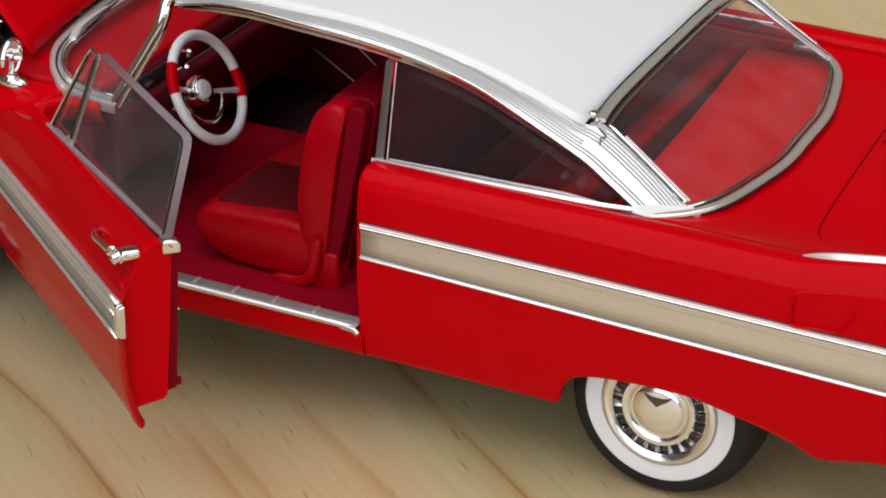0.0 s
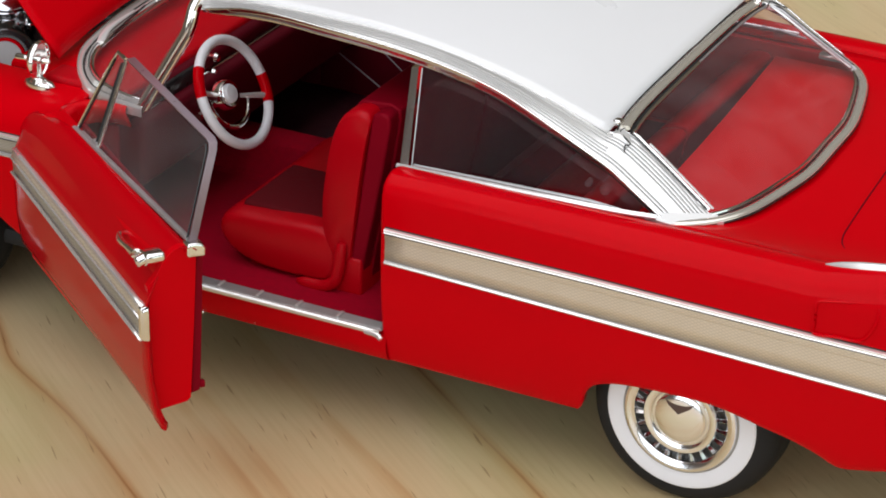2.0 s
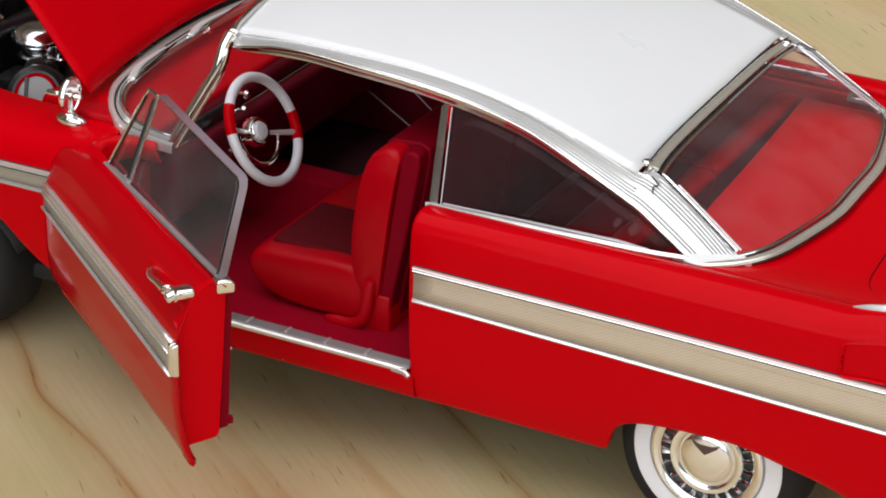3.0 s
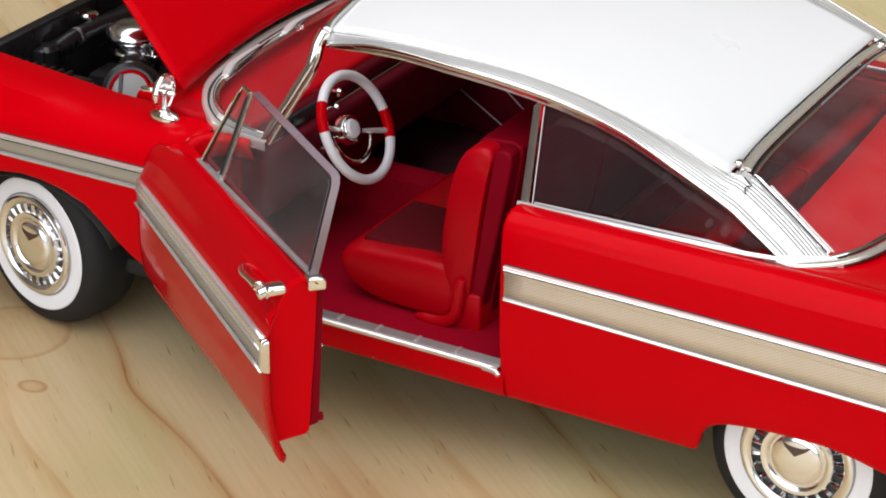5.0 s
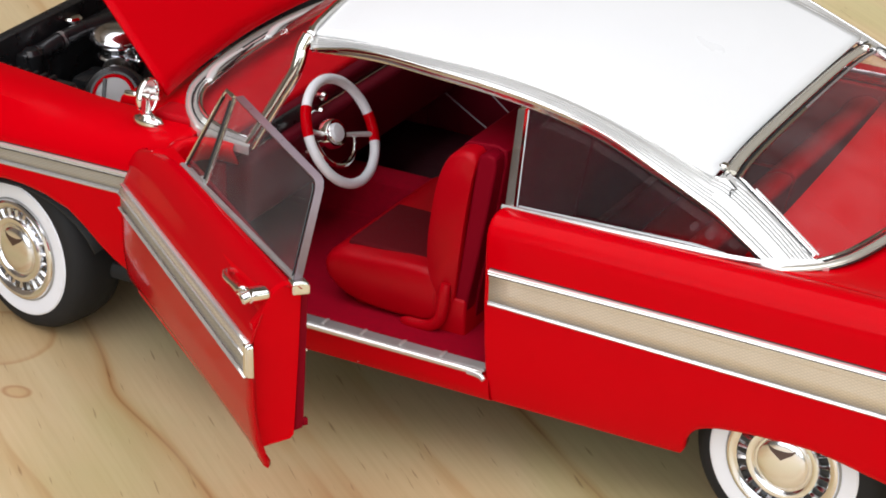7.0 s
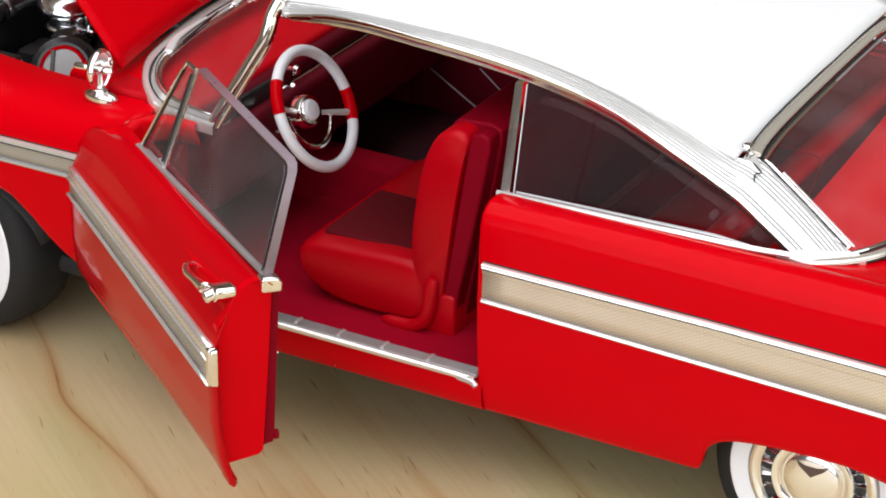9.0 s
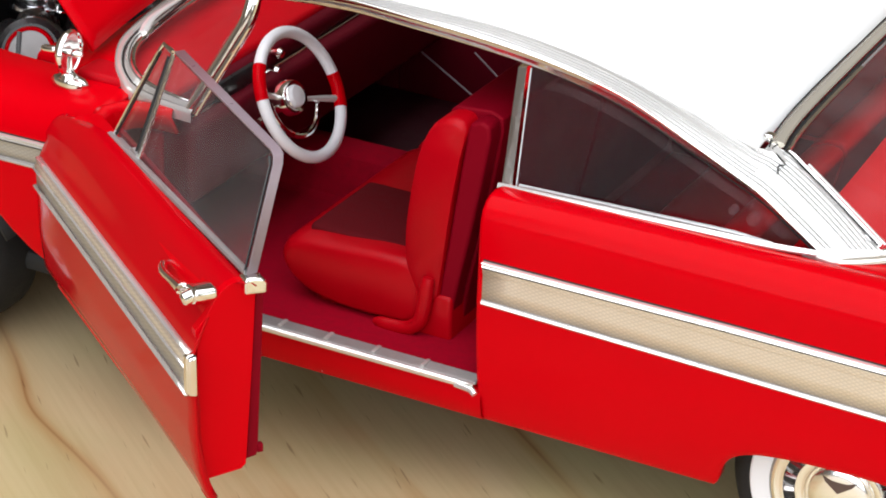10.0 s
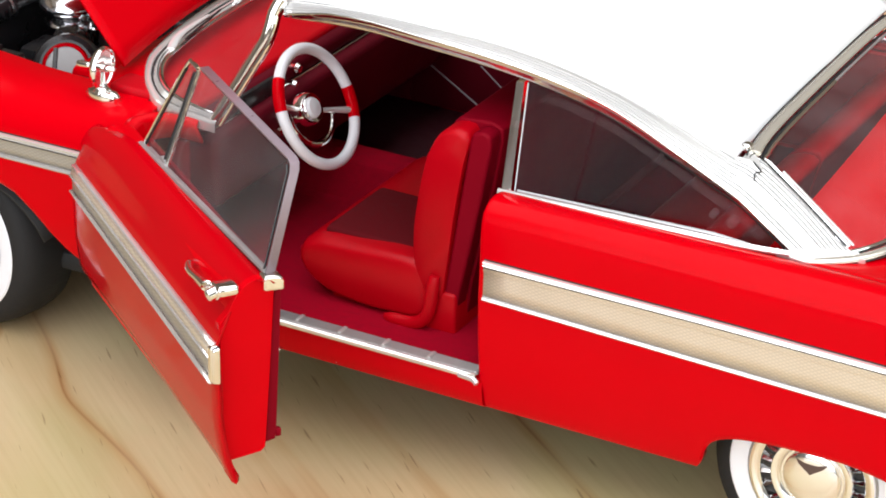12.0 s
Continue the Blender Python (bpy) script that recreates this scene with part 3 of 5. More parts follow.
def spear(x0, x1, shift, parent, mat, n=30):
    """One stretch of the spear along the flank, which stands back by shift."""
    place = lambda x, out, z: (x, side_y(z) + shift - out, z)
    xs = np.linspace(x0, x1, n)
    rows = []
    for x in xs:
        t, b = spear_lines(x)
        rows.append([place(x, out, lerp(b, t, w)) for w, out in ((0.03, 0.2), (0.4, 0.2), (0.72, 0.2), (0.74, 0.36), (0.86, 0.4), (0.96, 0.4))])
    made = [part("insert", grid(rows), mat, parent, "champagne anodised insert with fine crossed knurling", solid=0.3)]

    def moulding(name, edge, outline):
        bm = grid([[place(x, out, spear_lines(x)[edge] + h) for h, out in outline] for x in xs], close=True)
        bm.verts.ensure_lookup_table()
        bm.faces.new(bm.verts[:len(outline)])
        bm.faces.new(bm.verts[-len(outline):])
        made.append(part(name, bm, FRAME, parent))

    moulding("upper_moulding", 0, ((-0.6, -0.2), (-0.56, 0.6), (-0.38, 0.85), (-0.16, 0.62), (-0.04, 0.62), (0.18, 0.9), (0.36, 0.62), (0.4, -0.2)))
    moulding("lower_moulding", 1, ((-0.42, -0.2), (-0.36, 0.4), (-0.14, 0.55), (0.1, 0.48), (0.26, 0.36), (0.3, -0.2)))
    # DARK tubes draw the contact shadow beside the upper moulding, STEEL a grey line
    for edge, h, out, r, m in ((0, 0.5, 0.06, 0.1, DARK), (0, -0.7, 0.46, 0.1, DARK), (1, 0.38, 0.26, 0.09, STEEL)):
        made.append(part("moulding_line", tube([place(x, out, spear_lines(x)[edge] + h) for x in xs], r, 6), m, parent, "fine dark line beside a moulding"))
    return made


for side in (0, 1):
    for x0, x1, shift, mat in ((-44, 41.5, 1.2, SHADED_GOLD), (110.4, 232, 0.0, GOLD)):
        band = part("side_spear", block(x0 + 1, x1 - 1, -52, -51.6, 39, 41, 0) if not side else mirrored(block(x0 + 1, x1 - 1, -52, -51.6, 39, 41, 0)), STEEL, car, "long champagne and chrome spear along the flank")
        for ob in spear(x0, x1, shift, band, mat):
            if side:
                for v in ob.data.vertices:
                    v.co.y = -v.co.y
                ob.data.flip_normals()

# bright strip on top of the fin
for side in (0, 1):
    bm = tube([(x, -48.5 + max(0.0, (x - 205) / 33) ** 2 * 6, RIDGE(x) + 0.25) for x in np.linspace(191, 237, 30)], [0.1, 0.45, 0.65, 0.75] + [0.85] * 26, 10)
    part("fin_strip", mirrored(bm) if side else bm, BRIGHT, car, "slim chrome strip along the fin top")

# fuel flap: a raised outline on the flank
flap = curve([(191.9, -53, 49.6), (191.9, -53.9, 46.5), (192.0, -54.2, 44.6), (195.9, -54.1, 44.9), (199.9, -54.1, 45.2), (201.8, -53.6, 47.4), (202.6, -53.0, 49.6), (202.6, -52.4, 51.2), (201.8, -52.0, 52.0), (197, -52.1, 51.4), (192.6, -52.4, 50.6), (191.9, -53, 49.6)], 60)
flap = [Vector((p.x, min(p.y, float(np.interp(p.z, [44, 48.6, 50.5, 52.0, 53.2], [-54.25, -54.05, -53.6, -52.9, -51.9]))) - 0.34 - 0.3 * min(max((p.z - 47) / 4, 0), 1), p.z)) for p in flap]
part("fuel_flap", tube(flap[:-1], 0.32, 8, close=True), RED, car, "red fuel filler flap outline")


# ---- rear deck, boot lid and tail ----
REAR_X = table_of([(p.x, p.y) for p in curve([(0, 173.9, 0), (11, 173.8, 0), (20, 172.4, 0), (30.5, 169.9, 0), (36, 167.4, 0), (39.6, 164.6, 0), (42, 161.6, 0), (44, 158.6, 0)], 50)])


def deck_z(x, y):
    a = abs(y) / 45
    along = float(np.interp(x, [150, 166, 176, 190, 210, 238], [52.4, 51.9, 51.0, 49.3, 47.9, 46.0]))
    return along + 0.8 * (1 - a * a)


rows = []
for y0 in np.linspace(-1, 1, 41):
    row = []
    for v in np.linspace(0, 1, 34):
        edge = REAR_X(abs(y0) * 45.2) - 1.2
        x = lerp(edge, 238, v)
        tail = max(0.0, (x - 205) / 33) ** 2 * 6
        ye = 45.4 - tail
        y, lip = y0 * ye, max(0.0, (abs(y0) - 0.6) / 0.4)
        row.append((x, y, lerp(deck_z(x, y), max(RIDGE(x) - 0.95, deck_z(x, y)), lip ** 2.2)))
    rows.append(row)
part("rear_deck", grid(rows, flip=True), RED, car, solid=0.8)
seam = curve([(184.0, 20, 0), (184.4, 10, 0), (185.6, -9.8, 0), (186.6, -24, 0), (187.2, -29, 0), (188.6, -32.0, 0), (191.6, -33.9, 0), (200, -34.6, 0), (236, -33, 0)], 70)
seam = [(p.x, p.y, deck_z(p.x, p.y) + 0.12) for p in seam]
part("boot_seam", tube(seam, 0.12, 6), MAROON, car, "fine dark gap round the boot lid")
seam = [(x, -y, z) for x, y, z in seam if y < -8]
part("boot_seam", tube(seam, 0.12, 6), MAROON, car, "fine dark gap round the boot lid")
rows = [[(238 - 0, y, z) for y in np.linspace(-39, 39, 9)] for z in (32, 36, 40, 47)]
part("tail_panel", grid(rows), RED, car, solid=1.0)
rows = [[(x, y, z) for y in np.linspace(-38.5, 38.5, 9)] for x, z in ((-44, 20), (-45, 28), (-40, 35), (-25, 46))]
part("nose_panel", grid(rows), RED, car, solid=1.0)

# ---- roof ----
ROOF_EDGE = [(61.9, 74.0), (68, 74.7), (76.7, 75.0), (88.7, 74.9), (100.6, 74.4), (112.2, 73.0), (123.7, 70.9), (135.0, 67.7), (145.4, 64.2)]
roof_edge = table_of([(p.x, p.z) for p in curve([(x, -37, z) for x, z in ROOF_EDGE], 60)])


def roof_z(x, y):
    crown = float(np.interp(x, [62, 100, 130, 145], [2.6, 2.6, 1.7, 0.5]))
    return roof_edge(x) + 0.45 + crown * (1 - min(abs(y) / 37, 1) ** 2.2)


rows = []
for u in np.linspace(0, 1, 40):
    row = []
    for y in np.linspace(-37, 37, 33):
        bow = 1 - (y / 37) ** 2
        x0, x1 = 62.2 - 3.4 * bow, 145.4 - 0.03 * (y + 37)
        x = lerp(x0, x1, u)
        row.append((x, y, roof_z(max(x, 62), y) - (max(0, 62 - x) * 0.05)))
    rows.append(row)
part("roof_panel", grid(rows), WHITE, car, "glossy white roof panel", solid=0.8)
rows = [[(lerp(63, 143, u), y, roof_z(lerp(63, 143, u), y) - 2.2) for y in np.linspace(-35.5, 35.5, 9)] for u in np.linspace(0, 1, 12)]
part("headliner", grid(rows), MAROON, car, "dark red headliner", solid=0.4)

# ribbed bright band from the windscreen over the door down to the rear pillar
UPPER = [(62, -37.0, 74.3), (76.7, -36.9, 75.4), (88.7, -36.9, 75.4), (100.6, -36.9, 75.0), (112.2, -36.9, 73.7), (123.7, -36.8, 71.5), (135, -36.6, 68.2), (145.2, -36.2, 64.5)]
LOWER = [(64, -40, 72.4), (78.5, -40, 73.3), (90.5, -40, 72.7), (102.3, -40, 71.9), (114, -40.3, 70.6), (125.8, -41, 68.3), (137.5, -41.8, 64.0), (145.5, -42.3, 60.8)]
for side in (0, 1):
    up = curve(UPPER, 40) + curve([(145.2, -36.4, 64.3), (148.8, -34.9, 64.2), (157, -36.0, 58.9), (165.4, -37.4, 53.5), (167.2, -37.7, 52.3)], 24)[1:]
    lo = curve(LOWER, 40) + curve([(145.5, -42.3, 60.8), (149.1, -42.5, 59.3), (154, -42.9, 56.4), (159.2, -43.4, 53.1), (160.6, -43.6, 52.2)], 24)[1:]
    rows, lip, grooves = [], [], [[] for k in range(12)]
    for i, (a, foot) in enumerate(zip(up, lo)):
        out = Vector((0, -0.8, 0.6))
        a = a + Vector((0, -0.1, -0.35)) * min(1, max(0, (45 - i) / 8))
        drop = lerp(1.9, 0.7, min(max((i - 30) / 20, 0), 1)) * min(1, i / 6 + 0.3)
        b = foot + Vector((0, -0.42 * drop, drop))
        lip.append((b, foot))
        width = (a - b).length
        across = (a - b).normalized()
        row = [b - out * 0.5]
        for k in range(37):
            d = min(k * 0.24, width)
            rib = lerp(-0.27, -0.3, min(max((i - 36) / 10, 0), 1)) if k % 3 == 1 and not (i > 40 and k in (10, 13)) and 0.3 < d < width - 0.3 and not 15 < k < 18 else 0.0
            row.append(b + across * d + out * (rib + 0.25 * math.sin(d / width * math.pi)))
        row.append(a - out * 0.8)
        rows.append(row)
        for k in range(12):
            d = (k * 3 + 1) * 0.24
            if 0.3 < d < width - 0.3 and k != 5:
                grooves[k].append(b + across * d + out * (0.25 * math.sin(d / width * math.pi) - 0.2))
    bm = grid(rows, flip=False)
    part("roof_side_band", mirrored(bm) if side else bm, BAND, car, "ribbed bright roof band widening down the rear pillar", sharp=20, solid=0.3)
    # grey tubes laid in the grooves carry their shade as colour
    for line in grooves:
        if len(line) > 6:
            bm = tube(line, 0.075, 6)
            part("groove_shade_line", mirrored(bm) if side else bm, GROOVE, car, "fine grey line for the shade in a rib groove")
    bm = grid([[b + Vector((0, -0.05, 0.1)), b + Vector((0, -0.05, -0.1)), b.lerp(f, 0.5) + Vector((0, 0.08, 0)), f + Vector((0, 0.05, 0)), f + Vector((0, 1.2, -0.2))] for b, f in lip])
    part("window_reveal", mirrored(bm) if side else bm, CHROME, car, "bright reveal strip under the ribbed roof band", solid=0.3)
    bm = tube([f + Vector((-0.35, 0.35, -0.3)) for b, f in lip[24:]], 0.34, 8)
    part("pillar_gasket", mirrored(bm) if side else bm, DARK, car, "dark seal under the roof band")
    bm = tube([f + Vector((0, 0.15, -0.1)) for b, f in lip], 0.16, 6)
    part("drip_rail", mirrored(bm) if side else bm, CHROME, car)

# quarter windows
for side in (0, 1):
    pane = [(110.8, -45.2, 53.9)] + [(p.x, p.y + 0.9, p.z - 0.3) for p in curve(LOWER[4:], 12)][0:] + [(149.1, -41.7, 59.0), (154, -42.2, 56.1), (158.0, -43.0, 53.9)]
    pane[1] = (110.0, -39.9, 70.2)
    bm = prism(pane, (0, 0.5, 0.1))
    ob = part("quarter_window", mirrored(bm) if side else bm, QUARTER, car, "clear rear quarter window with a chrome front post")
    ob.visible_shadow = False
    post = prism([(108.5, -45.6, 52.9), (110.2, -45.6, 53.0), (109.3, -40.2, 70.4), (107.9, -40.2, 70.2)], (0.2, 1.4, 0.4))
    part("post", mirrored(post) if side else post, CHROME, ob, "upright chrome window post")
    post = tube([(110.9, -45.5, 53.1), (110.0, -40.1, 70.4)], 0.15, 6)
    part("post_bead", mirrored(post) if side else post, STEEL, ob)
    for x, y, z, r in ((144.2, -43.3, 56.3, 0.6), (147.5, -43.4, 55.7, 0.95)):
        peg = lathe([(0.01, -0.3), (0.8 * r, -0.3), (r, 0.0), (r, 1.4), (0.01, 1.4)], 20, at=Matrix.Translation(Vector((x, y + 1.0, z)) * MM))
        part("moulded_peg", mirrored(peg) if side else peg, HAZE, ob, "milky moulded peg of the pane")
    edge = [Vector(p) + Vector((0, 1.1, 0)) for p in pane[1:-1]]
    ribbon = grid([[p + Vector((-1.0, -0.1, -1.6)), p + Vector((-1.5, 0.0, -2.3)), p + Vector((-2.0, 0.0, -3.1))] for p in curve(edge, 30)[2:]])
    part("pane_edge", mirrored(ribbon) if side else ribbon, HAZE, ob, "hazy ribbon below the upper edge of the pane")
    lip_ = tube([(111.5, -45.7, 53.9), (130, -45.7, 54.4), (146, -45.5, 54.7), (152, -45.2, 54.3)], [0.25, 0.3, 0.35, 0.2], 8)
    part("pane_foot", mirrored(lip_) if side else lip_, STEEL, ob)
    belt = tube(curve([(108.5, -46.6, 53.5), (129, -46.6, 54.0), (150, -46.4, 54.4)] + ([(158.6, -45.0, 54.3)] if not side else []), 30), 0.5, 8)
    part("belt_moulding", mirrored(belt) if side else belt, FRAME, ob)

# ---- rear window ----
def rear_curve(y, lift=0.0):
    return Vector((REAR_X(abs(y)) - 0.03 * y, y, 52.8 + 0.3 * (1 - min(abs(y) / 38.8, 1) ** 2) + lift))


def rear_top(y):
    a = min(abs(y) / 36.5, 1)
    return Vector((145.6 + 1.6 * a ** 6 - 0.03 * (y + 37), y, roof_z(145.0, min(abs(y), 36.9)) - 0.5))


rows = []
for k in range(29):
    u = lerp(-1, 1, k / 28)
    a, b = rear_top(u * 36), rear_curve(u * 38.4)
    rows.append([a.lerp(b, w) + Vector((0.35, 0, 1)) * (1.9 * math.sin(w * math.pi) * (1 - 0.6 * u * u)) for w in np.linspace(0, 1, 14)])
glass = part("rear_window", grid(rows), SCREENHAZE, car, "clear wrap-round rear window in a chrome frame")
glass.visible_shadow = False
part("lower_frame", tube([rear_curve(y) + Vector((0.35, 0, 0.1)) for y in np.linspace(-43.8, 41, 70)], 0.95, 12, squash=0.6), WARMBAND, glass)
part("roof_joint", tube([rear_top(y) + Vector((-0.25, 0, 0.75)) for y in np.linspace(-36.6, 36.6, 40)], 0.14, 6), DARK, glass, "dark joint between roof and frame")
part("outer_gasket", tube([rear_curve(y) + Vector((1.35, 0, -0.25)) for y in np.linspace(-42, 40, 60)], 0.14, 6), BLACK, glass)
part("lower_gasket", tube([rear_curve(y) + Vector((-0.75, 0, 0.5)) for y in np.linspace(-39.0, 38.4, 60)], 0.14, 8), BLACK, glass, "dark seal between pane and frame")
part("lower_bead", tube([rear_curve(y) + Vector((-1.25, 0, 0.75)) for y in np.linspace(-38.0, 38.0, 60)], 0.34, 8), CHROME, glass)
part("upper_frame", tube([rear_top(y) + Vector((0.75, 0, 0.3)) for y in np.linspace(-34.5, 35.7, 40)], 1.05, 12, squash=0.5), WARMBAND, glass)
part("upper_gasket", tube([rear_top(y) + Vector((1.9, 0, -0.2)) for y in np.linspace(-34.4, 34.4, 40)], 0.16, 8), BLACK, glass)
# the bright bead turns the corner and runs on down the pillar, with a dark line on either side
for s in (-1, 1):
    a, b = rear_top(s * 35.5), rear_curve(s * 38.0)
    turn = [rear_top(y) + Vector((2.6, 0, -0.3)) for y in np.linspace(0, s * 33.4, 16)] + [a + Vector((2.3, 1.0 * -s, -0.1)), a + Vector((2.4, 0.6 * -s, -0.2))]
    down = curve([(150.2, s * 34.7, 63.6), (157.2, s * 35.6, 59.0), (165.2, s * 36.9, 53.8)], 10)
    part("inner_bead", tube(turn + down, 0.36 if s < 0 else 0.24, 8), CHROME if s < 0 else STEEL, glass, "bright bead round the pane")
    part("bead_line", tube([p + Vector((-0.35, -s * -0.5 if k > 16 else 0.0, 0.25)) for k, p in enumerate(turn + down)], 0.13, 6), DARK, glass)
    part("pane_lip", tube([p + Vector((0.45, -s * 0.8, 0.0)) for p in down[1:]], 0.26, 8, squash=0.6), HAZE if s > 0 else BRIGHT, glass, "pale cut edge of the pane")
    cap = part("corner_cap", prism([(146.2, s * 37.2, 64.3), (147.6, s * 37.0, 64.2), (149.4, s * 37.3, 63.0), (149.9, s * 36.2, 63.2), (148.6, s * 35.4, 64.1), (147.3, s * 34.2, 64.7), (146.2, s * 34.4, 64.9)], (0, 0, -1.4)), BAND, glass, "stepped bright cap at the corner of the rear window")
    mod = cap.modifiers.new("rounding", "BEVEL")
    mod.width, mod.segments = 0.25 * MM, 3
    part("cap_stud", block(144.9, 146.5, min(s * 34.4, s * 32.6), max(s * 34.4, s * 32.6), 64.2, 65.7, 0.4, 3), CHROME, glass)
    step = [(149.6, s * 39.2, 62.4), (149.2, s * 38.2, 63.1), (149.9, s * 37.4, 63.2), (148.2, s * 36.6, 64.1), (147.2, s * 35.9, 64.5), (147.5, s * 34.2, 64.6), (148.0, s * 32.6, 64.5)]
    part("cap_joint", tube(curve(step, 24), 0.12, 6), DARK, glass, "dark stepped joint of the cap")

part("pillar_foot", prism([(156.4, -45.0, 53.9), (161.0, -44.6, 53.3), (168.6, -38.4, 53.0), (166.6, -37.2, 53.6), (159.0, -43.0, 54.4)], (0, 0, -1.6)), BAND, car, "bright foot of the rear pillar")
part("pillar_foot", block(155.8, 160.8, 42.0, 44.5, 51.8, 53.2, 0.5), FRAME, car)

# ---- windscreen, pillars and cowl ----
BASE = [(53.4, -43.6, 53.0), (50, -43.6, 53.2), (45.5, -42.8, 53.5), (42.0, -41.6, 53.8), (39.0, -39.6, 54.1), (36.4, -36.8, 54.5), (34.4, -33, 55.1), (33.4, -28, 55.5), (32.2, -16, 55.8), (31.9, 0, 56.0)]
SKIRT = [(53.8, -46.4, 52.4), (50, -46.1, 52.4), (45.5, -45.4, 52.5), (41.0, -44.4, 52.7), (37.4, -41.9, 53.1), (34.0, -38.4, 53.7), (31.0, -33.6, 54.4), (29.0, -28, 54.8), (26.6, -14, 55.1), (25.8, 0, 55.2)]
HEAD = [(62.3, -39.4, 72.5), (62.6, -39.0, 73.6), (62.4, -38.4, 74.2), (62, -37.6, 74.6), (61.7, -36.4, 74.9), (61.3, -34, 75.3), (60.2, -24, 76.2), (59.1, -11, 76.9), (58.8, 0, 77.1)]


def both(points):
    return [Vector(p) for p in points] + [Vector((x, -y, z)) for x, y, z in points[-2::-1]]


base, head = curve(both(BASE), 61), curve(both(HEAD), 61)
rows = [[a.lerp(b, w) + Vector((-1.2 * math.sin(w * math.pi), 0, 0)) for w in np.linspace(0.02, 0.98, 9)] for a, b in zip(base, head)]
screen = part("windscreen", grid(rows), GLASS, car, "clear wrap-round windscreen in chrome rails")
screen.visible_shadow = False
part("lower_rail", tube(base, 0.5, 10), CHROME, screen)
# ridged bright apron outside the lower rail, wider in front of the screen
skirt = curve(both(SKIRT), 61)
RIDGES = ((0.0, -1.4), (0.0, 0.0), (0.05, 0.3), (0.2, 0.5), (0.36, 0.35), (0.42, -0.05), (0.5, -0.05), (0.56, 0.3), (0.68, 0.75), (0.82, 0.5), (0.88, 0.1), (1.0, 0.1))
rows = [[a.lerp(b, u) + Vector((0, 0, h)) for u, h in RIDGES] for a, b in zip(skirt, base)]
# black lines drawn in for the dark reflections between the apron ridges
for u, h, r in ((0.45, 0.02, 0.2), (0.78, 0.52, 0.13), (0.93, 0.2, 0.2)):
    part("apron_dark_line", tube([a.lerp(b, u) + Vector((0, 0, h)) for a, b in zip(skirt, base)], r, 6), BLACK, screen, "black line for a dark reflection in the chrome apron")
part("screen_apron", grid(rows), FRAME, screen, "ridged chrome apron round the foot of the windscreen", sharp=50)
part("header_rail", tube([p + Vector((0.4, 0, 0.2)) for p in head[2:-2]], 0.8, 8), CHROME, screen)
for s in (-1, 1):
    pts = [(53.0, s * 44.6, 52.4), (55.8, s * 43.2, 58.0), (58.6, s * 41.8, 63.4), (60.6, s * 41.0, 67.2), (61.3, s * 40.4, 69.6), (61.6, s * 39.6, 72.2), (62.4, s * 38.4, 74.6)]
    part("pillar", tube(curve(pts, 30), 1.35, 12), CHROME, screen)
    pts = [(x + 1.2, y + s * 1.1, z) for x, y, z in pts[:-1]]
    part("pillar_rail", tube(curve(pts, 24), 0.4, 8), CHROME, screen)

rows = []
for y in np.linspace(-39, 39, 47):
    bx = float(np.interp(abs(y), [0, 14, 28, 33.6, 38.4, 41.9, 44.4, 46], [27.5, 28.2, 30.4, 32.4, 35.4, 38.6, 42, 52]))
    x0 = float(np.interp(abs(y), [0, 20, 37, 39, 46], [24.5, 25.5, 26.4, 26.4, 26.4]))
    rows.append([(lerp(x0, bx + 1.0, v), y, lerp(float(np.interp(abs(y), [0, 36, 39, 46], [54.4, 53.4, 51.9, 51.6])), float(np.interp(abs(y), [0, 33, 38, 46], [54.6, 53.6, 53.0, 52.0])), v)) for v in np.linspace(0, 1, 5)])
part("cowl_panel", grid(rows, flip=True), RED, car, solid=0.8)
for hub_at, tip in (((33.2, -29.0, 56.1), (31.0, -13.5, 56.9)), ((31.4, -4.5, 56.6), (31.0, 11.5, 57.0))):
    a, b = Vector(hub_at), Vector(tip)
    arm = tube(curve([a, a.lerp(b, 0.35) + Vector((-0.7, 0, 0.4)), b], 14), [0.75, 0.85, 0.85, 0.8, 0.75, 0.7, 0.65, 0.6, 0.55, 0.5, 0.45, 0.4, 0.35, 0.3], 10, squash=0.5)
    wiper = part("wiper", arm, BRIGHT, car, "thin chrome wiper arm on the cowl")
    part("blade", tube([a.lerp(b, 0.25) + Vector((1.2, 0, 0.5)), b + Vector((1.0, 2.5, 0.4))], 0.22, 6), BLACK, wiper)
for x, y, z in ((30.2, -0.9, 56.4), (33.0, 0.0, 56.6), (30.8, 9.9, 56.4)):
    part("cowl_stud", lathe([(0.01, -0.7), (0.4, -0.6), (0.6, -0.2), (0.6, 0.6)], 14, at=Matrix.Translation(Vector((x, y, z)) * MM) @ Matrix.Rotation(radians(-90), 4, "X")), CHROME, screen)

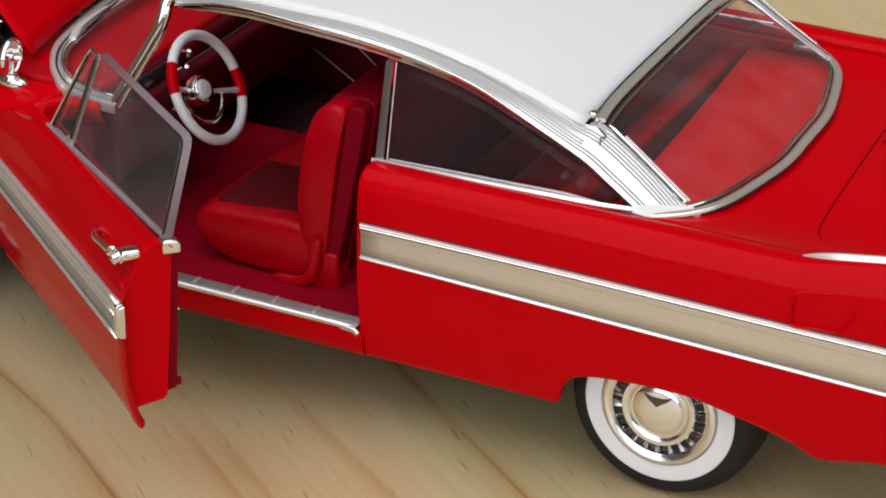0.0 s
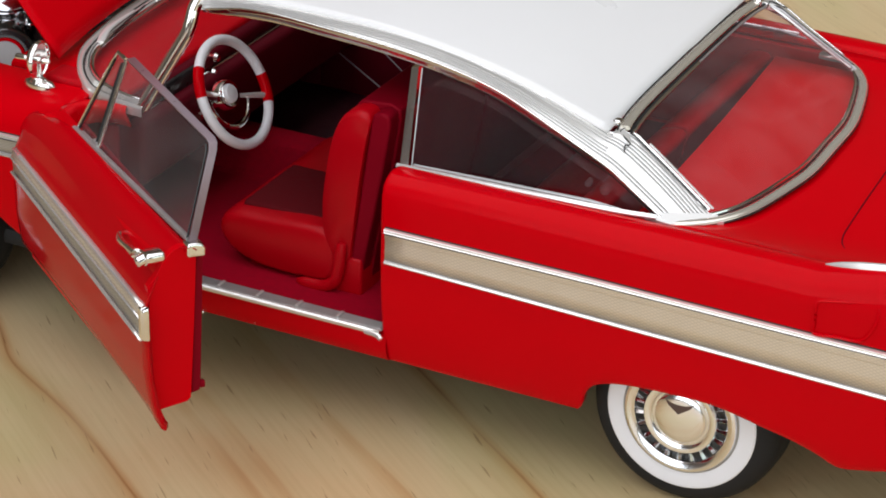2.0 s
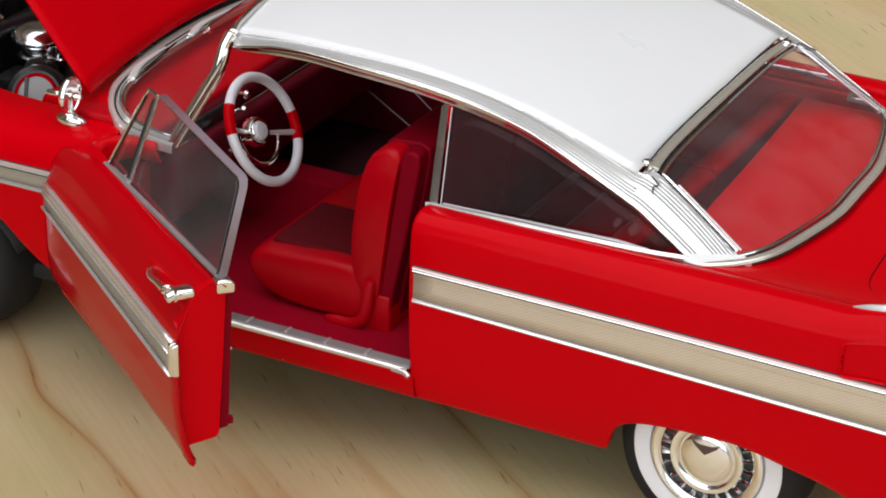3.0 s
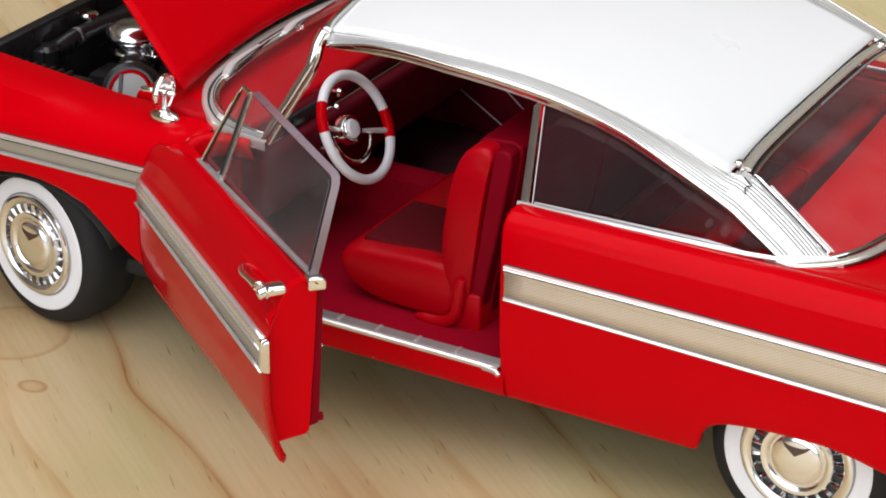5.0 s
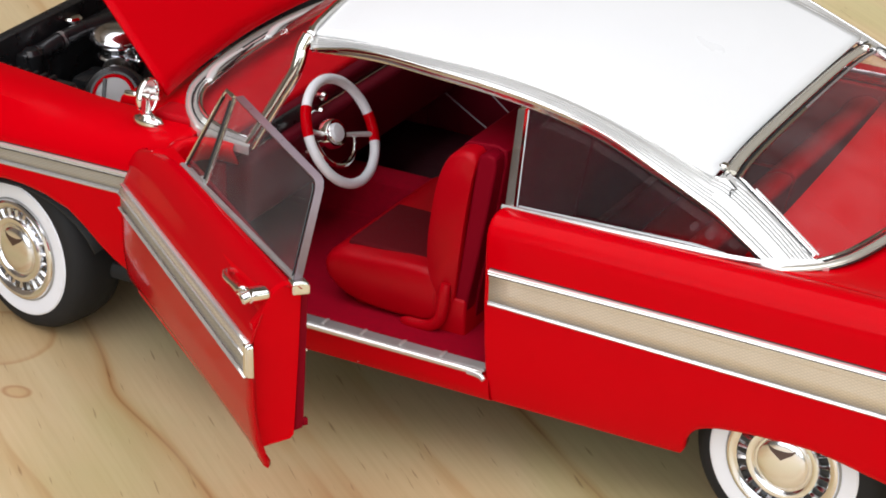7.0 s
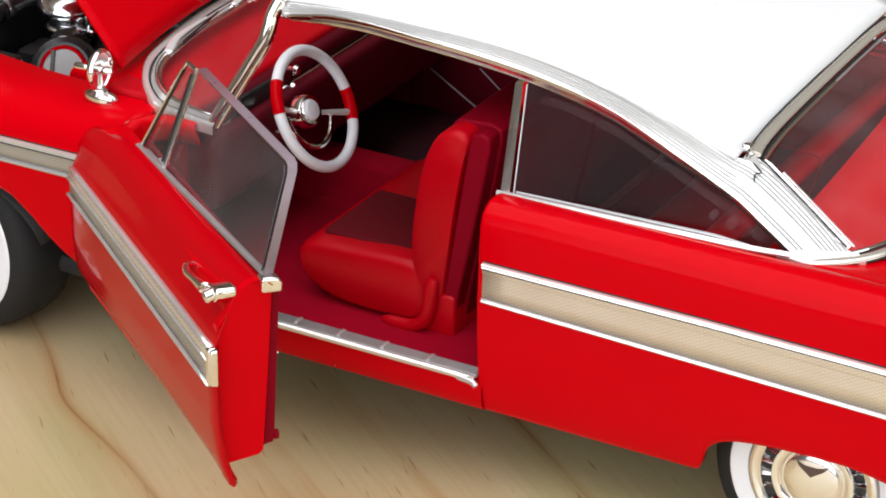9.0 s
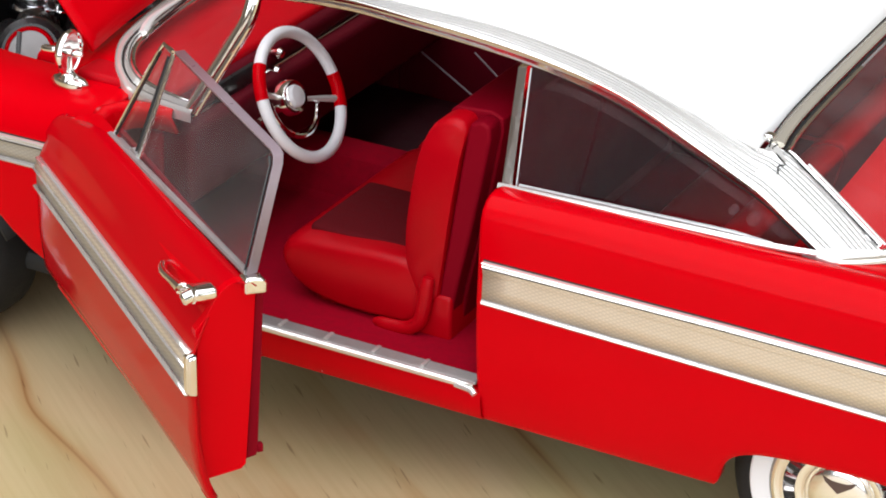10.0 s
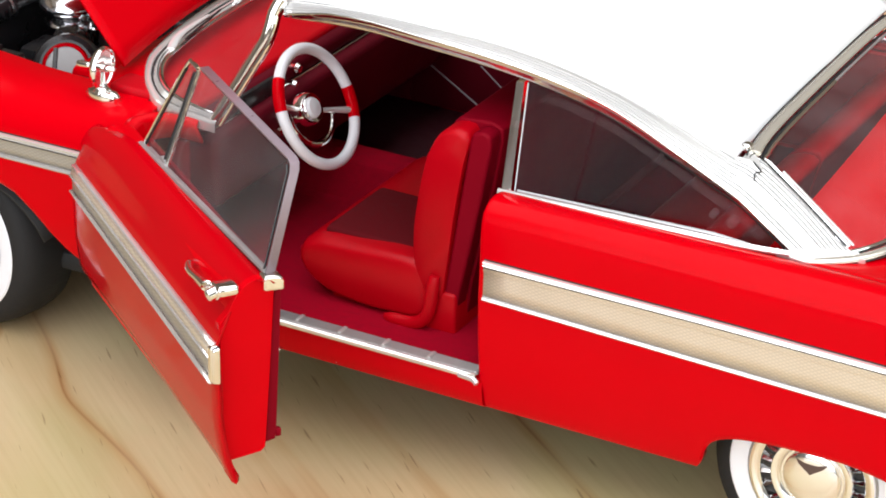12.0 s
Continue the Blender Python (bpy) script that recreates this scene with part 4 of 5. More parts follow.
# ---- wheels ----
def wheel(x, side, steer=0.0):
    """side -1: the driver's flank."""
    m = pose(x * MM, side * 39.8 * MM, 18.05 * MM, 0, 0, steer) @ (Matrix() if side < 0 else Matrix.Rotation(math.pi, 4, "Z"))
    hub = part("wheel", lathe([(0.01, -7), (10.2, -7), (10.2, 4), (0.01, 4)], 32), BLACK, car, "chrome-capped wheel with a whitewall tyre")
    hub.matrix_basis = m
    part("tyre", lathe([(9.8, -6.4), (11.5, -7.6), (14.3, -7.9), (15.7, -7.7), (17.0, -6.8), (17.8, -5.2), (18.05, -3.0), (18.05, 1.5), (17.6, 4), (15.5, 6.5), (10, 6.5), (9.8, -6.4)], 72), RUBBER, hub)
    part("whitewall", lathe([(10.2, -7.0), (10.9, -7.9), (12.4, -8.2), (14.0, -8.12), (14.25, -7.9), (14.1, -7.6)], 72), WHITEWALL, hub, "white tyre sidewall ring")
    part("rim", lathe([(10.9, -7.9), (10.6, -8.6), (10.1, -8.8), (9.3, -8.6), (8.9, -8.2), (8.7, -6.8), (7.2, -6.8), (7.1, -8.3), (6.8, -8.75), (6.2, -8.8), (5.7, -8.6), (5.3, -8.1), (5.0, -8.1), (4.85, -8.6), (4.4, -8.95), (3.2, -9.12), (1.6, -9.22), (0.01, -9.25)], 64), HUBCAP, hub, "polished champagne hub cap")
    part("slot_ring", lathe([(8.65, -6.95), (7.25, -6.95)], 48), BLACK, hub, "dark slots between the cap ribs")
    bm = bmesh.new()
    for k in range(22):
        q = k * 2 * math.pi / 22
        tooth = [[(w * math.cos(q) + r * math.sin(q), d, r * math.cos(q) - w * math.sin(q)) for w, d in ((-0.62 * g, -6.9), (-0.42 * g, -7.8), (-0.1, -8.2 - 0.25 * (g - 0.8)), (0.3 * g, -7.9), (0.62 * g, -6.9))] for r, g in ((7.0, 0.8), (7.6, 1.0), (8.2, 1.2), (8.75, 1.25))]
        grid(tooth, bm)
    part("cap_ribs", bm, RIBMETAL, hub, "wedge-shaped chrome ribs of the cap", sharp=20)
    part("rim_gap", lathe([(11.1, -8.06), (10.75, -8.3)], 64), GROOVE, hub)
    part("cap_wedge", prism([(-2.9, -8.9, 3.6), (2.9, -8.9, 3.6), (2.1, -9.25, 2.6), (0, -9.5, 1.2), (-2.1, -9.25, 2.6)], (0, 0.3, 0)), WEDGEMETAL, hub, "dark wedge-shaped mark on the cap")
    return hub


wheel(0, -1, -12.2)
wheel(0, 1, -12.2)
wheel(WHEELBASE, -1)
wheel(WHEELBASE, 1)
for x in (0, WHEELBASE):
    part("axle", tube([(x, -40, 18), (x, 40, 18)], 1.5, 10), DARK, car)

# ---- open door ----
DOOR_TURN = radians(36.67)
D0, DA, DN = Vector((34.62, -60.0, 0)), Vector((math.cos(DOOR_TURN), -math.sin(DOOR_TURN), 0)), Vector((-math.sin(DOOR_TURN), -math.cos(DOOR_TURN), 0))


def on_door(a, n, z):
    """a along the door from its hinge end, n out of its face."""
    return D0 + DA * a + DN * n + Vector((0, 0, z))


def door_bulge(z):
    return float(np.interp(z, [20, 23, 26, 31, 38, 43, 44.4, 46, 48], [-2.2, -1.2, -0.5, 0.1, 0.2, 0.1, -0.15, -0.9, -1.9]))


DOOR_FRONT, DOOR_END = -4.0, 69.2
door_low = table_of([(-4, 24.0), (25, 23.9), (43, 23.0), (58, 21.9), (66, 21.0), (69.2, 20.3)])
# the skin stands past the casing as a flange, which runs out towards the top
door_end = table_of([(20, 69.2), (37, 69.0), (44, 67.8), (49, 66.9), (54, 66.7)])
belt_deep = table_of([(-4, 0.6), (3, 0.74), (12, 0.88), (66, 1.06), (70, 1.07)])
CREST = ((-2.5, 49.2), (-3.2, 50.6), (-3.9, 51.8), (-4.7, 52.8), (-5.7, 53.5), (-6.8, 53.9), (-8.0, 53.8), (-8.7, 53.2))
rows = []
for a in [-4.0, -3.8, -3.4, -2.6, *np.linspace(-1, 68.4, 28), 69.0, DOOR_END]:
    b, k = door_low(a), belt_deep(a)
    curl = -0.9 * max(0.0, (-2.2 - a) / 1.8) ** 2 - 0.5 * max(0.0, (a - 68.4) / 0.8) ** 2
    drop = 3.0 * max(0.0, (12 - a) / 16) ** 1.5
    fold = float(np.interp(a, [-4, 58, 65], [1.8, 1.8, 0.0]))
    w = fold / 1.8
    row = [on_door(a, door_bulge(b) - fold + curl, b + 0.5 * w), on_door(a, door_bulge(b) - 0.4 * w + curl, b + 0.3 * (1 - w)), on_door(a, door_bulge(b) - 0.05 * w + curl, b + 0.7 - 0.2 * w)]
    row += [on_door(min(a, door_end(z)), door_bulge(z) + curl, z) for z in np.linspace(b + 1.4, 47.4, 18)]
    row += [on_door(min(a, door_end(z)), n * k + curl, z - drop * (z - 47.4) / 6.5) for n, z in CREST]
    rows.append(row)
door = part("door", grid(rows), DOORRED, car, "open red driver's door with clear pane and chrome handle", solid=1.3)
# inner casing: the thickness of the door, seen at its free end
SECTION = [(-1.2, 23.7), (-2.2, 23.3), (-7.6, 23.9), (-8.3, 24.6), (-9.3, 40), (-9.9, 51.4), (-9.4, 52.4), (-7.4, 53.0), (-5.6, 52.9), (-4.4, 52.2), (-3.4, 51.0), (-2.7, 49.4), (-1.9, 47), (-1.2, 43), (-1.0, 38), (-1.0, 31), (-1.2, 26)]
part("inner_casing", grid([[on_door(a, n, z) for n, z in SECTION] for a in np.linspace(2, 65.6, 8)], close=True), RED, door)
PLATE = [p for p in SECTION if p[1] < 52] + [(-9.3, 53.2)] + [(n * 1.06 + 0.05, z + 0.02) for n, z in CREST[::-1]] + [(-1.0, 47.4)]
PLATE = SECTION[:6] + PLATE[PLATE.index((-9.3, 53.2)):] + SECTION[13:]
end_plate = part("end_plate", prism([on_door(65.4, n, z) for n, z in PLATE], DA * 1.5), RED, door)
groove = [(-8.45, 24.4), (-8.9, 24.4), (-10.4, 51.4), (-9.95, 51.4)]
part("casing_gap", prism([on_door(64.6, n, z) for n, z in groove], DA * 1.0), DARK, door, "dark gap between casing and trim")
trim = [(-8.7, 24.6), (-10.4, 24.9), (-10.6, 26), (-11.6, 51.0), (-11.2, 52.0), (-10.3, 52.2)]
trim_panel = part("trim_panel", prism([on_door(65.9, n, z) for n, z in trim], DA * -60), MAROON_TRIM, door, "dark red inner door trim")
part("latch", block(-0.5, 0.6, -0.5, 0.5, -0.7, 0.7, 0.25, at=Matrix.Translation(on_door(65.4, -10.9, 26.0) * MM) @ Matrix.Rotation(-DOOR_TURN, 4, "Z")), MAROON_TRIM, door)
cap = [(-7.9, 52.0), (-11.3, 51.8), (-11.4, 53.4), (-10.8, 54.2), (-9.4, 54.5), (-8.0, 54.4)]
belt_cap = part("belt_cap", prism([on_door(65.4, n, z) for n, z in cap], DA * 2.6), CHROME, door, "chrome cap at the end of the belt moulding")
part("belt_moulding", tube([on_door(a, lerp(-7.5, -9.1, (a - 12) / 54), lerp(53.5, 54.4, (a - 12) / 54)) for a in np.linspace(12, 66, 12)], 0.62, 8, squash=0.8), STEEL, door)
# the spear goes on over the door
def door_spear_lines(a):
    return lerp(44.9, 44.3, (a + 4) / 72), lerp(40.2, 37.9, (a + 4) / 72)


def door_strip(name, at_top, at_low, outs, mat, label=""):
    """A strip of the spear between two shares of its height (0 low, 1 top), with its own relief."""
    rows = []
    for a in np.linspace(-2.2, 67.4, 16):
        t, b = door_spear_lines(a)
        rows.append([on_door(a, door_bulge(z) + out, z) for z, out in [(lerp(b, t, lerp(at_low, at_top, w)), out) for w, out in outs]])
    bm = grid(rows)
    return part(name, bm, mat, door, label, solid=0.3)


door_strip("insert", 0.6, 0.05, ((0, 0.15), (0.5, 0.2), (1, 0.3)), SHADED_GOLD, "champagne anodised insert with fine crossed knurling")
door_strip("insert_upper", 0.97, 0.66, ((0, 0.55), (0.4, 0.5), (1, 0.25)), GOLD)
ROLL = ((0, 0.0), (0.1, 0.6), (0.5, 0.85), (0.9, 0.6), (1, 0.0))
door_strip("upper_moulding", 1.05, 0.97, ROLL, FRAME)
door_strip("insert_line", 0.67, 0.6, ROLL, FRAME)
door_strip("lower_moulding", 0.04, -0.04, ROLL, FRAME)
t, b = door_spear_lines(68)
cap_at = lambda a0, a1, n0, n1, z0, z1: prism([on_door(a0, n, z) for n, z in ((n0, z0), (n1, z0 + 0.3), (n1, z1 - 0.3), (n0, z1))], DA * (a1 - a0))
spear_cap = part("spear_cap", cap_at(66.9, 68.3, -0.4, 0.95, b + 0.1, t + 0.3), CHROME, door, "grooved chrome end cap of the spear", sharp=20)
cap_lip = part("cap_lip", cap_at(68.7, 69.3, -0.35, 0.9, b + 0.4, t + 0.3), CHROME, door)
part("cap_slot", cap_at(68.2, 68.8, -0.4, 0.6, b + 0.3, t + 0.2), DARK, door)
# handle: a slim bar that swells into a wedge with the push button
bar = curve([on_door(51.4, -3.9, 50.2), on_door(51.9, -1.9, 50.8), on_door(54.7, -0.8, 51.1), on_door(58.5, -0.7, 51.5), on_door(62.6, -0.7, 52.0)], 18)
part("handle", tube(bar, [0.5, 0.62] + [0.68] * 10 + [0.72, 0.78, 0.84, 0.9, 0.95, 1.0], 12, squash=0.85), CHROME, door, "chrome door handle with push button")
wedge = [on_door(a, -4.4, z) for a, z in ((61.5, 51.4), (62.6, 52.7), (65.0, 53.5), (67.0, 53.4), (67.3, 52.3), (66.0, 50.8), (64.0, 50.6))]
handle_foot = part("handle_foot", prism(wedge, DN * 3.5), CHROME, door)
for ob, wide in ((spear_cap, 0.35), (cap_lip, 0.4), (belt_cap, 0.45), (end_plate, 0.3), (trim_panel, 0.3), (handle_foot, 0.7)):
    mod = ob.modifiers.new("rounding", "BEVEL")
    mod.width, mod.segments = wide * MM, 4
button_at = Matrix.Translation(on_door(65.4, 0.1, 51.8) * MM) @ Matrix.Rotation(-DOOR_TURN, 4, "Z") @ Matrix.Rotation(radians(18), 4, "X")
part("push_button", lathe([(1.0, 1.8), (1.0, 0), (0.7, -0.3), (0.01, -0.35)], 18, at=button_at), CHROME, door)


def on_pane(a, z, deep=0.0):
    return on_door(a, lerp(-8.6, -15.2, (z - 54) / 16), z) + DN * -deep


THICK = 1.5
PANE = [(22.3, 53.2), (66.0, 54.4), (61.6, 68.2), (60.9, 68.9), (60.0, 69.1), (21.4, 69.0)]
door_pane = part("door_pane", prism([on_pane(*p, 0.1) for p in PANE], DN * -0.7), HAZY, door, "clear thick plastic side pane")
door_pane.visible_shadow = False
EDGE = [(66.3, 54.4), (61.9, 68.2), (61.2, 69.1), (60.0, 69.4), (40.0, 69.35), (21.4, 69.3)]
part("pane_edge", grid([[on_pane(a, z, d) for d in (0.0, 0.12, THICK - 0.1, THICK)] for a, z in EDGE]), FROST, door_pane, "milky cut edge of the pane", solid=0.4)
part("pane_bead", tube([on_pane(65.7, 54.6, -0.05), on_pane(61.4, 68.0, -0.05), on_pane(60.4, 68.8, -0.05)], 0.2, 6), BLACK, door_pane, "dark bead along the edge of the pane")
vent_pane = part("vent_pane", prism([on_pane(12.4, 53.0), on_pane(22.0, 53.4), on_pane(20.6, 68.4), on_pane(17.4, 68.6)], DN * -0.6), GLASS, door, "triangular vent pane in a chrome frame")
vent_pane.visible_shadow = False
part("vent_frame", tube(curve([on_pane(11.6, 52.9), on_pane(14.0, 60.8), on_pane(16.5, 68.4), on_pane(17.8, 69.2), on_pane(20.8, 69.2)], 24), 0.4, 8), CHROME, vent_pane, "slim bright frame of the vent pane")
part("vent_gasket", tube([on_pane(12.6, 53.1, -0.2), on_pane(17.3, 68.2, -0.2)], 0.18, 6), BLACK, vent_pane)
part("vent_post", tube([on_pane(22.4, 53.2), on_pane(21.1, 69.0)], 0.42, 8), CHROME, vent_pane)
part("post_gasket", tube([on_pane(21.6, 53.4, -0.3), on_pane(20.4, 68.6, -0.3)], 0.24, 6), BLACK, vent_pane)
part("vent_foot", prism([on_pane(11.4, 52.6), on_pane(22.8, 52.8), on_pane(22.6, 54.4), on_pane(20.4, 54.6), on_pane(19.6, 53.9), on_pane(14.5, 53.8)], DN * 0.7), STEEL, vent_pane)

# far door, shut
rows = []
for x in np.linspace(42.2, 109.7, 16):
    row = [(x, -side_y(z), z) for z in np.linspace(22, 47, 10)]
    row += [(x, 53.0, 48.5), (x, 52, 50.4), (x, 50.7, 52), (x, 49.2, 53.3), (x, 47.6, 53.8), (x, 45, 53.6)]
    rows.append(row)
far = part("passenger_door", grid(rows, flip=True), RED, car, "closed red passenger door", solid=0.8)
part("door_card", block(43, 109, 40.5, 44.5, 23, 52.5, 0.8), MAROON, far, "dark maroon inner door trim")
part("card_strip", tube([(43.4, 40.4, 34.4), (59, 40.4, 25.2)], 0.2, 6), FROST, far)
part("card_strip", tube([(59.0, 40.4, 34.0), (68, 40.4, 27.0)], 0.16, 6), FROST, far)
part("passenger_frame", tube([(56, 45.0, 54), (66, 39.4, 71), (109, 39.4, 70.4)], 0.5, 6), STEEL, far)
ob = part("passenger_pane", prism([(56, 45.2, 54), (108, 45.2, 54), (109, 39.6, 70), (66, 39.6, 71)], (0, -0.5, 0)), GLASS, far, "clear passenger door pane")
ob.visible_shadow = False


# ---- interior ----
part("cabin_floor", block(30, 110.4, -50.2, 47, 18.2, 23.1, 0.4), CARPET, car, "red flocked cabin floor")
part("rear_floor", block(110, 146, -44, 44, 19, 24, 0.4), CARPET, car)
part("transmission_tunnel", grid([[(x, -9.0, 22.9), (x, -7.0, 23.6), (x, -5.0, 26.5), (x, -3.4, 29.4), (x, -1.2, 30.4), (x, 2.0, 30.4), (x, 4.2, 29.4), (x, 6.0, 26.5), (x, 8.0, 23.6), (x, 10.0, 22.9)] for x in np.linspace(32, 110, 12)]), CARPET, car, "raised red tunnel along the cabin floor")
# dark sheet laid on the carpet in place of the footwell's shade
part("footwell_shade", block(33, 64, 10.5, 40, 23.0, 23.5, 0.3), FOOTWELL_SHADE, car, "dark sheet standing in for shade in the passenger footwell")
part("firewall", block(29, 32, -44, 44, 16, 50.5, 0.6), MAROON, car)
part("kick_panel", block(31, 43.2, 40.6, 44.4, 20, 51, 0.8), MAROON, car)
# rolled lip of the fender round the hinge side of the door opening
LIP = curve([(40.2, -53.1, 44), (40.2, -53.0, 47.5), (40.2, -52.2, 50.0), (40.4, -51.0, 51.4), (41.2, -49.2, 52.1), (43.2, -47.6, 52.3), (46.5, -46.9, 52.3), (50.5, -46.7, 52.2)], 40)
for side in (0, 1):
    rows = []
    for p in LIP:
        into = Vector((0.85, 0.5, 0)) * (1.0 - min(1.0, max(0.0, (p.x - 41) / 5))) + Vector((0, 1, 0)) * min(1.0, max(0.0, (p.x - 41) / 5))
        away = -Vector((1, 0, 0)) if p.x < 41 else Vector((-0.3, 0.95, 0))
        rows.append([p + away * 1.6 + Vector((0, 0, -0.15)), p + away * 0.6 + Vector((0, 0, 0.1)), p + Vector((0, 0, 0.12)), p - away * 0.45 + Vector((0, 0, -0.25)), p - away * 0.55 + Vector((0, 0, -0.9)),
                     p + into * 0.6 + Vector((0, 0, -2.4)), p + into * 1.6 + Vector((0, 0, -4.2))])
    bm = grid(rows)
    part("fender_lip", mirrored(bm) if side else bm, RED, car, "red rolled lip of the door opening", sharp=60, solid=0.5, offset=0)
part("door_post", block(43.2, 47.0, -44.8, -43.2, 20, 47.2, 0.6, 3), MAROON_TRIM, car)
part("kick_panel", block(34, 40.4, -50.6, -44.5, 20, 48.0, 1.2, 3), MAROON_TRIM, car)


def padded(profile, y0, y1, heart, insets, bm=None):
    """A cushion: a closed outline in x and z carried from y0 to y1, drawn in towards its heart at both ends."""
    rows = []
    ends = [(y0 + d, k) for d, k in insets] + [(y1 - d, k) for d, k in insets[::-1]]
    for y, k in ends:
        rows.append([(heart[0] + (x - heart[0]) * (1 - k * 0.6), y, heart[1] + (z - heart[1]) * (1 - k)) for x, z in profile])
    bm = grid(rows, bm, close=True)
    bm.verts.ensure_lookup_table()
    n = len(profile)
    bm.faces.new(bm.verts[:n])
    bm.faces.new(bm.verts[-n:])
    return bm


def rounded(profile, n):
    """A closed outline smoothed through its corners."""
    return [(p.x, p.z) for p in curve([(x, 0, z) for x, z in [*profile, profile[0]]], n)][:-1]


PLUMP = ((0.0, 0.24), (0.25, 0.15), (0.7, 0.08), (1.5, 0.03), (3.0, 0.0))
TIGHT = ((0.0, 0.07), (0.2, 0.035), (0.6, 0.012), (1.2, 0.0))
CUSHION = rounded([(73.4, 24.6), (69.8, 26.8), (67.8, 29.8), (68.6, 32.6), (71.8, 34.2), (79, 34.7), (87, 35.2), (93, 34.6), (94, 30), (93, 24.2), (86, 23.4), (79, 23.6)], 44)
BACK = rounded([(93.4, 29), (91.2, 34), (90.9, 40), (91.5, 46), (92.5, 52), (93.7, 56.2), (95.4, 59.2), (97.8, 60.6), (100.2, 60.5), (101.0, 59.0), (100.2, 55), (98.8, 46), (97.4, 34.5), (96.4, 29)], 52)
SHELL = [(100.9, 58.8), (101.4, 60.4), (103.2, 61.0), (104.6, 60.4), (104.8, 58.6), (103.4, 50), (101.5, 40), (99.6, 31), (98.8, 25), (96.0, 24.5), (96.8, 31), (98.2, 40), (99.6, 50)]


PANEL = [(95.8, 59.8), (97.0, 61.0), (103.0, 61.4), (105.0, 60.6), (105.1, 58.5), (103.8, 50), (101.9, 40), (100.0, 31), (99.2, 25), (97.5, 25), (98.2, 40), (99.6, 52), (98.5, 59)]


def bench(back, low, tall):
    """A bench in two halves; back and low shift the front bench's outlines."""
    seat = part("front_bench" if tall else "rear_bench", block(73 + back, 95 + back, -41, 41, 19.5, 27, 2.0, 3), VINYL, car, "red vinyl bench seat with maroon cloth centre")
    moved = lambda profile: [(x + back, z - low * max(0.0, z - 24) / 36) for x, z in profile]
    for y0, y1 in ((-43.2, -0.5), (0.5, 43.2)):
        part("cushion", padded(moved(CUSHION), y0, y1, (81 + back, 28.5), PLUMP), VINYL, seat, sharp=70)
        inner = y0 + 3.6 if y0 < 0 else y0 + 20
        part("cloth", block(71.5 + back, 91.5 + back, inner, inner + 19.2, 33.2 - low * 0.3, 35.3 - low * 0.3, 1.0, 4), BROWN, seat, "maroon cloth seat panel")
        part("backrest", padded(moved(BACK), y0, y1, (96 + back, 45), TIGHT), VINYL, seat, sharp=70)
        if not tall:
            continue
        near = (y0 + 0.7, 3.6) if y0 < 0 else (y1 - 4.3, 3.6)
        shell = part("back_shell", prism([(x, near[0], z) for x, z in moved(SHELL)], (0, near[1], 0)), MAROON_TRIM, seat, "deep red outer shell of the backrest")
        mod = shell.modifiers.new("rounding", "BEVEL")
        mod.width, mod.segments = 0.5 * MM, 3
        y2, y3 = (y0 + 4.4, y1) if y0 < 0 else (y0, y1 - 4.4)
        panel = part("back_panel", prism([(x, y2, z) for x, z in PANEL], (0, y3 - y2, 0)), MAROON_TRIM, seat, "dark maroon panel over the seat back")
        mod = panel.modifiers.new("rounding", "BEVEL")
        mod.width, mod.segments = 0.4 * MM, 3
    return seat


front_seat = bench(0.0, 0.0, True)
part("seat_base", block(92.5, 99.2, -43.0, 43.0, 22.6, 30.4, 0.7, 3), VINYL, front_seat)
boot = curve([(86.0, -43.9, 23.6), (88.5, -44.0, 23.5), (92.0, -44.1, 23.9), (94.2, -44.1, 25.6), (95.0, -44.0, 28.6), (95.3, -43.9, 31.6), (95.5, -43.7, 33.4)], 24)
part("hinge_cover", tube(boot, [0.5, 0.9, 1.1] + [1.2] * 18 + [1.15, 1.1, 0.9], 12, squash=0.8, up=(0, 1, 0)), VINYL, front_seat)
bench(45.0, 9.5, False)
part("parcel_shelf", prism([(150.8 - 0.065 * y - 0.0003 * y * y, y, 51.6) for y in np.linspace(-40, 40, 17)] + [(172, 40, 51.6), (172, -40, 51.6)], (0, 0, -1.2)), RED, car, "red parcel shelf below the rear window")
for s in (-1, 1):
    part("side_trim", block(111, 172, s * 45 - 1.2, s * 45 + 1.2, 22, 52.5, 0.5), VINYL, car)
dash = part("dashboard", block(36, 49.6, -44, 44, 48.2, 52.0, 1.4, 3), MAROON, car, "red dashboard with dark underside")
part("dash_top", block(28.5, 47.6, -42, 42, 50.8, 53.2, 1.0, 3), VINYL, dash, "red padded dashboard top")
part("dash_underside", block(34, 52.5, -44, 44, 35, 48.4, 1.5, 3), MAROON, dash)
part("dash_strip", tube([(49.7, -40, 48.5), (49.7, 40, 48.5)], 0.3, 8), CHROME, dash, "thin chrome strip along the dashboard edge")
for y, z, r in ((-15.0, 51.3, 1.0), (-16.0, 48.6, 0.8)):
    part("dash_knob", lathe([(0.01, -1.4), (0.7 * r, -1.35), (r, -0.7), (0.6 * r, 0), (0.6 * r, 1.5)], 16, at=Matrix.Translation(Vector((50.2, y, z)) * MM) @ Matrix.Rotation(radians(90), 4, "Z")), CHROME, dash)
part("instrument_pod", block(47.5, 50.0, -33, -20, 47, 51.6, 1.0), BLACK, dash)

# steering wheel
SW = Matrix.Translation(Vector((59.3, -22.0, 48.3)) * MM) @ Matrix.Rotation(radians(1.5), 4, "Z") @ Matrix.Rotation(radians(-27), 4, "Y")
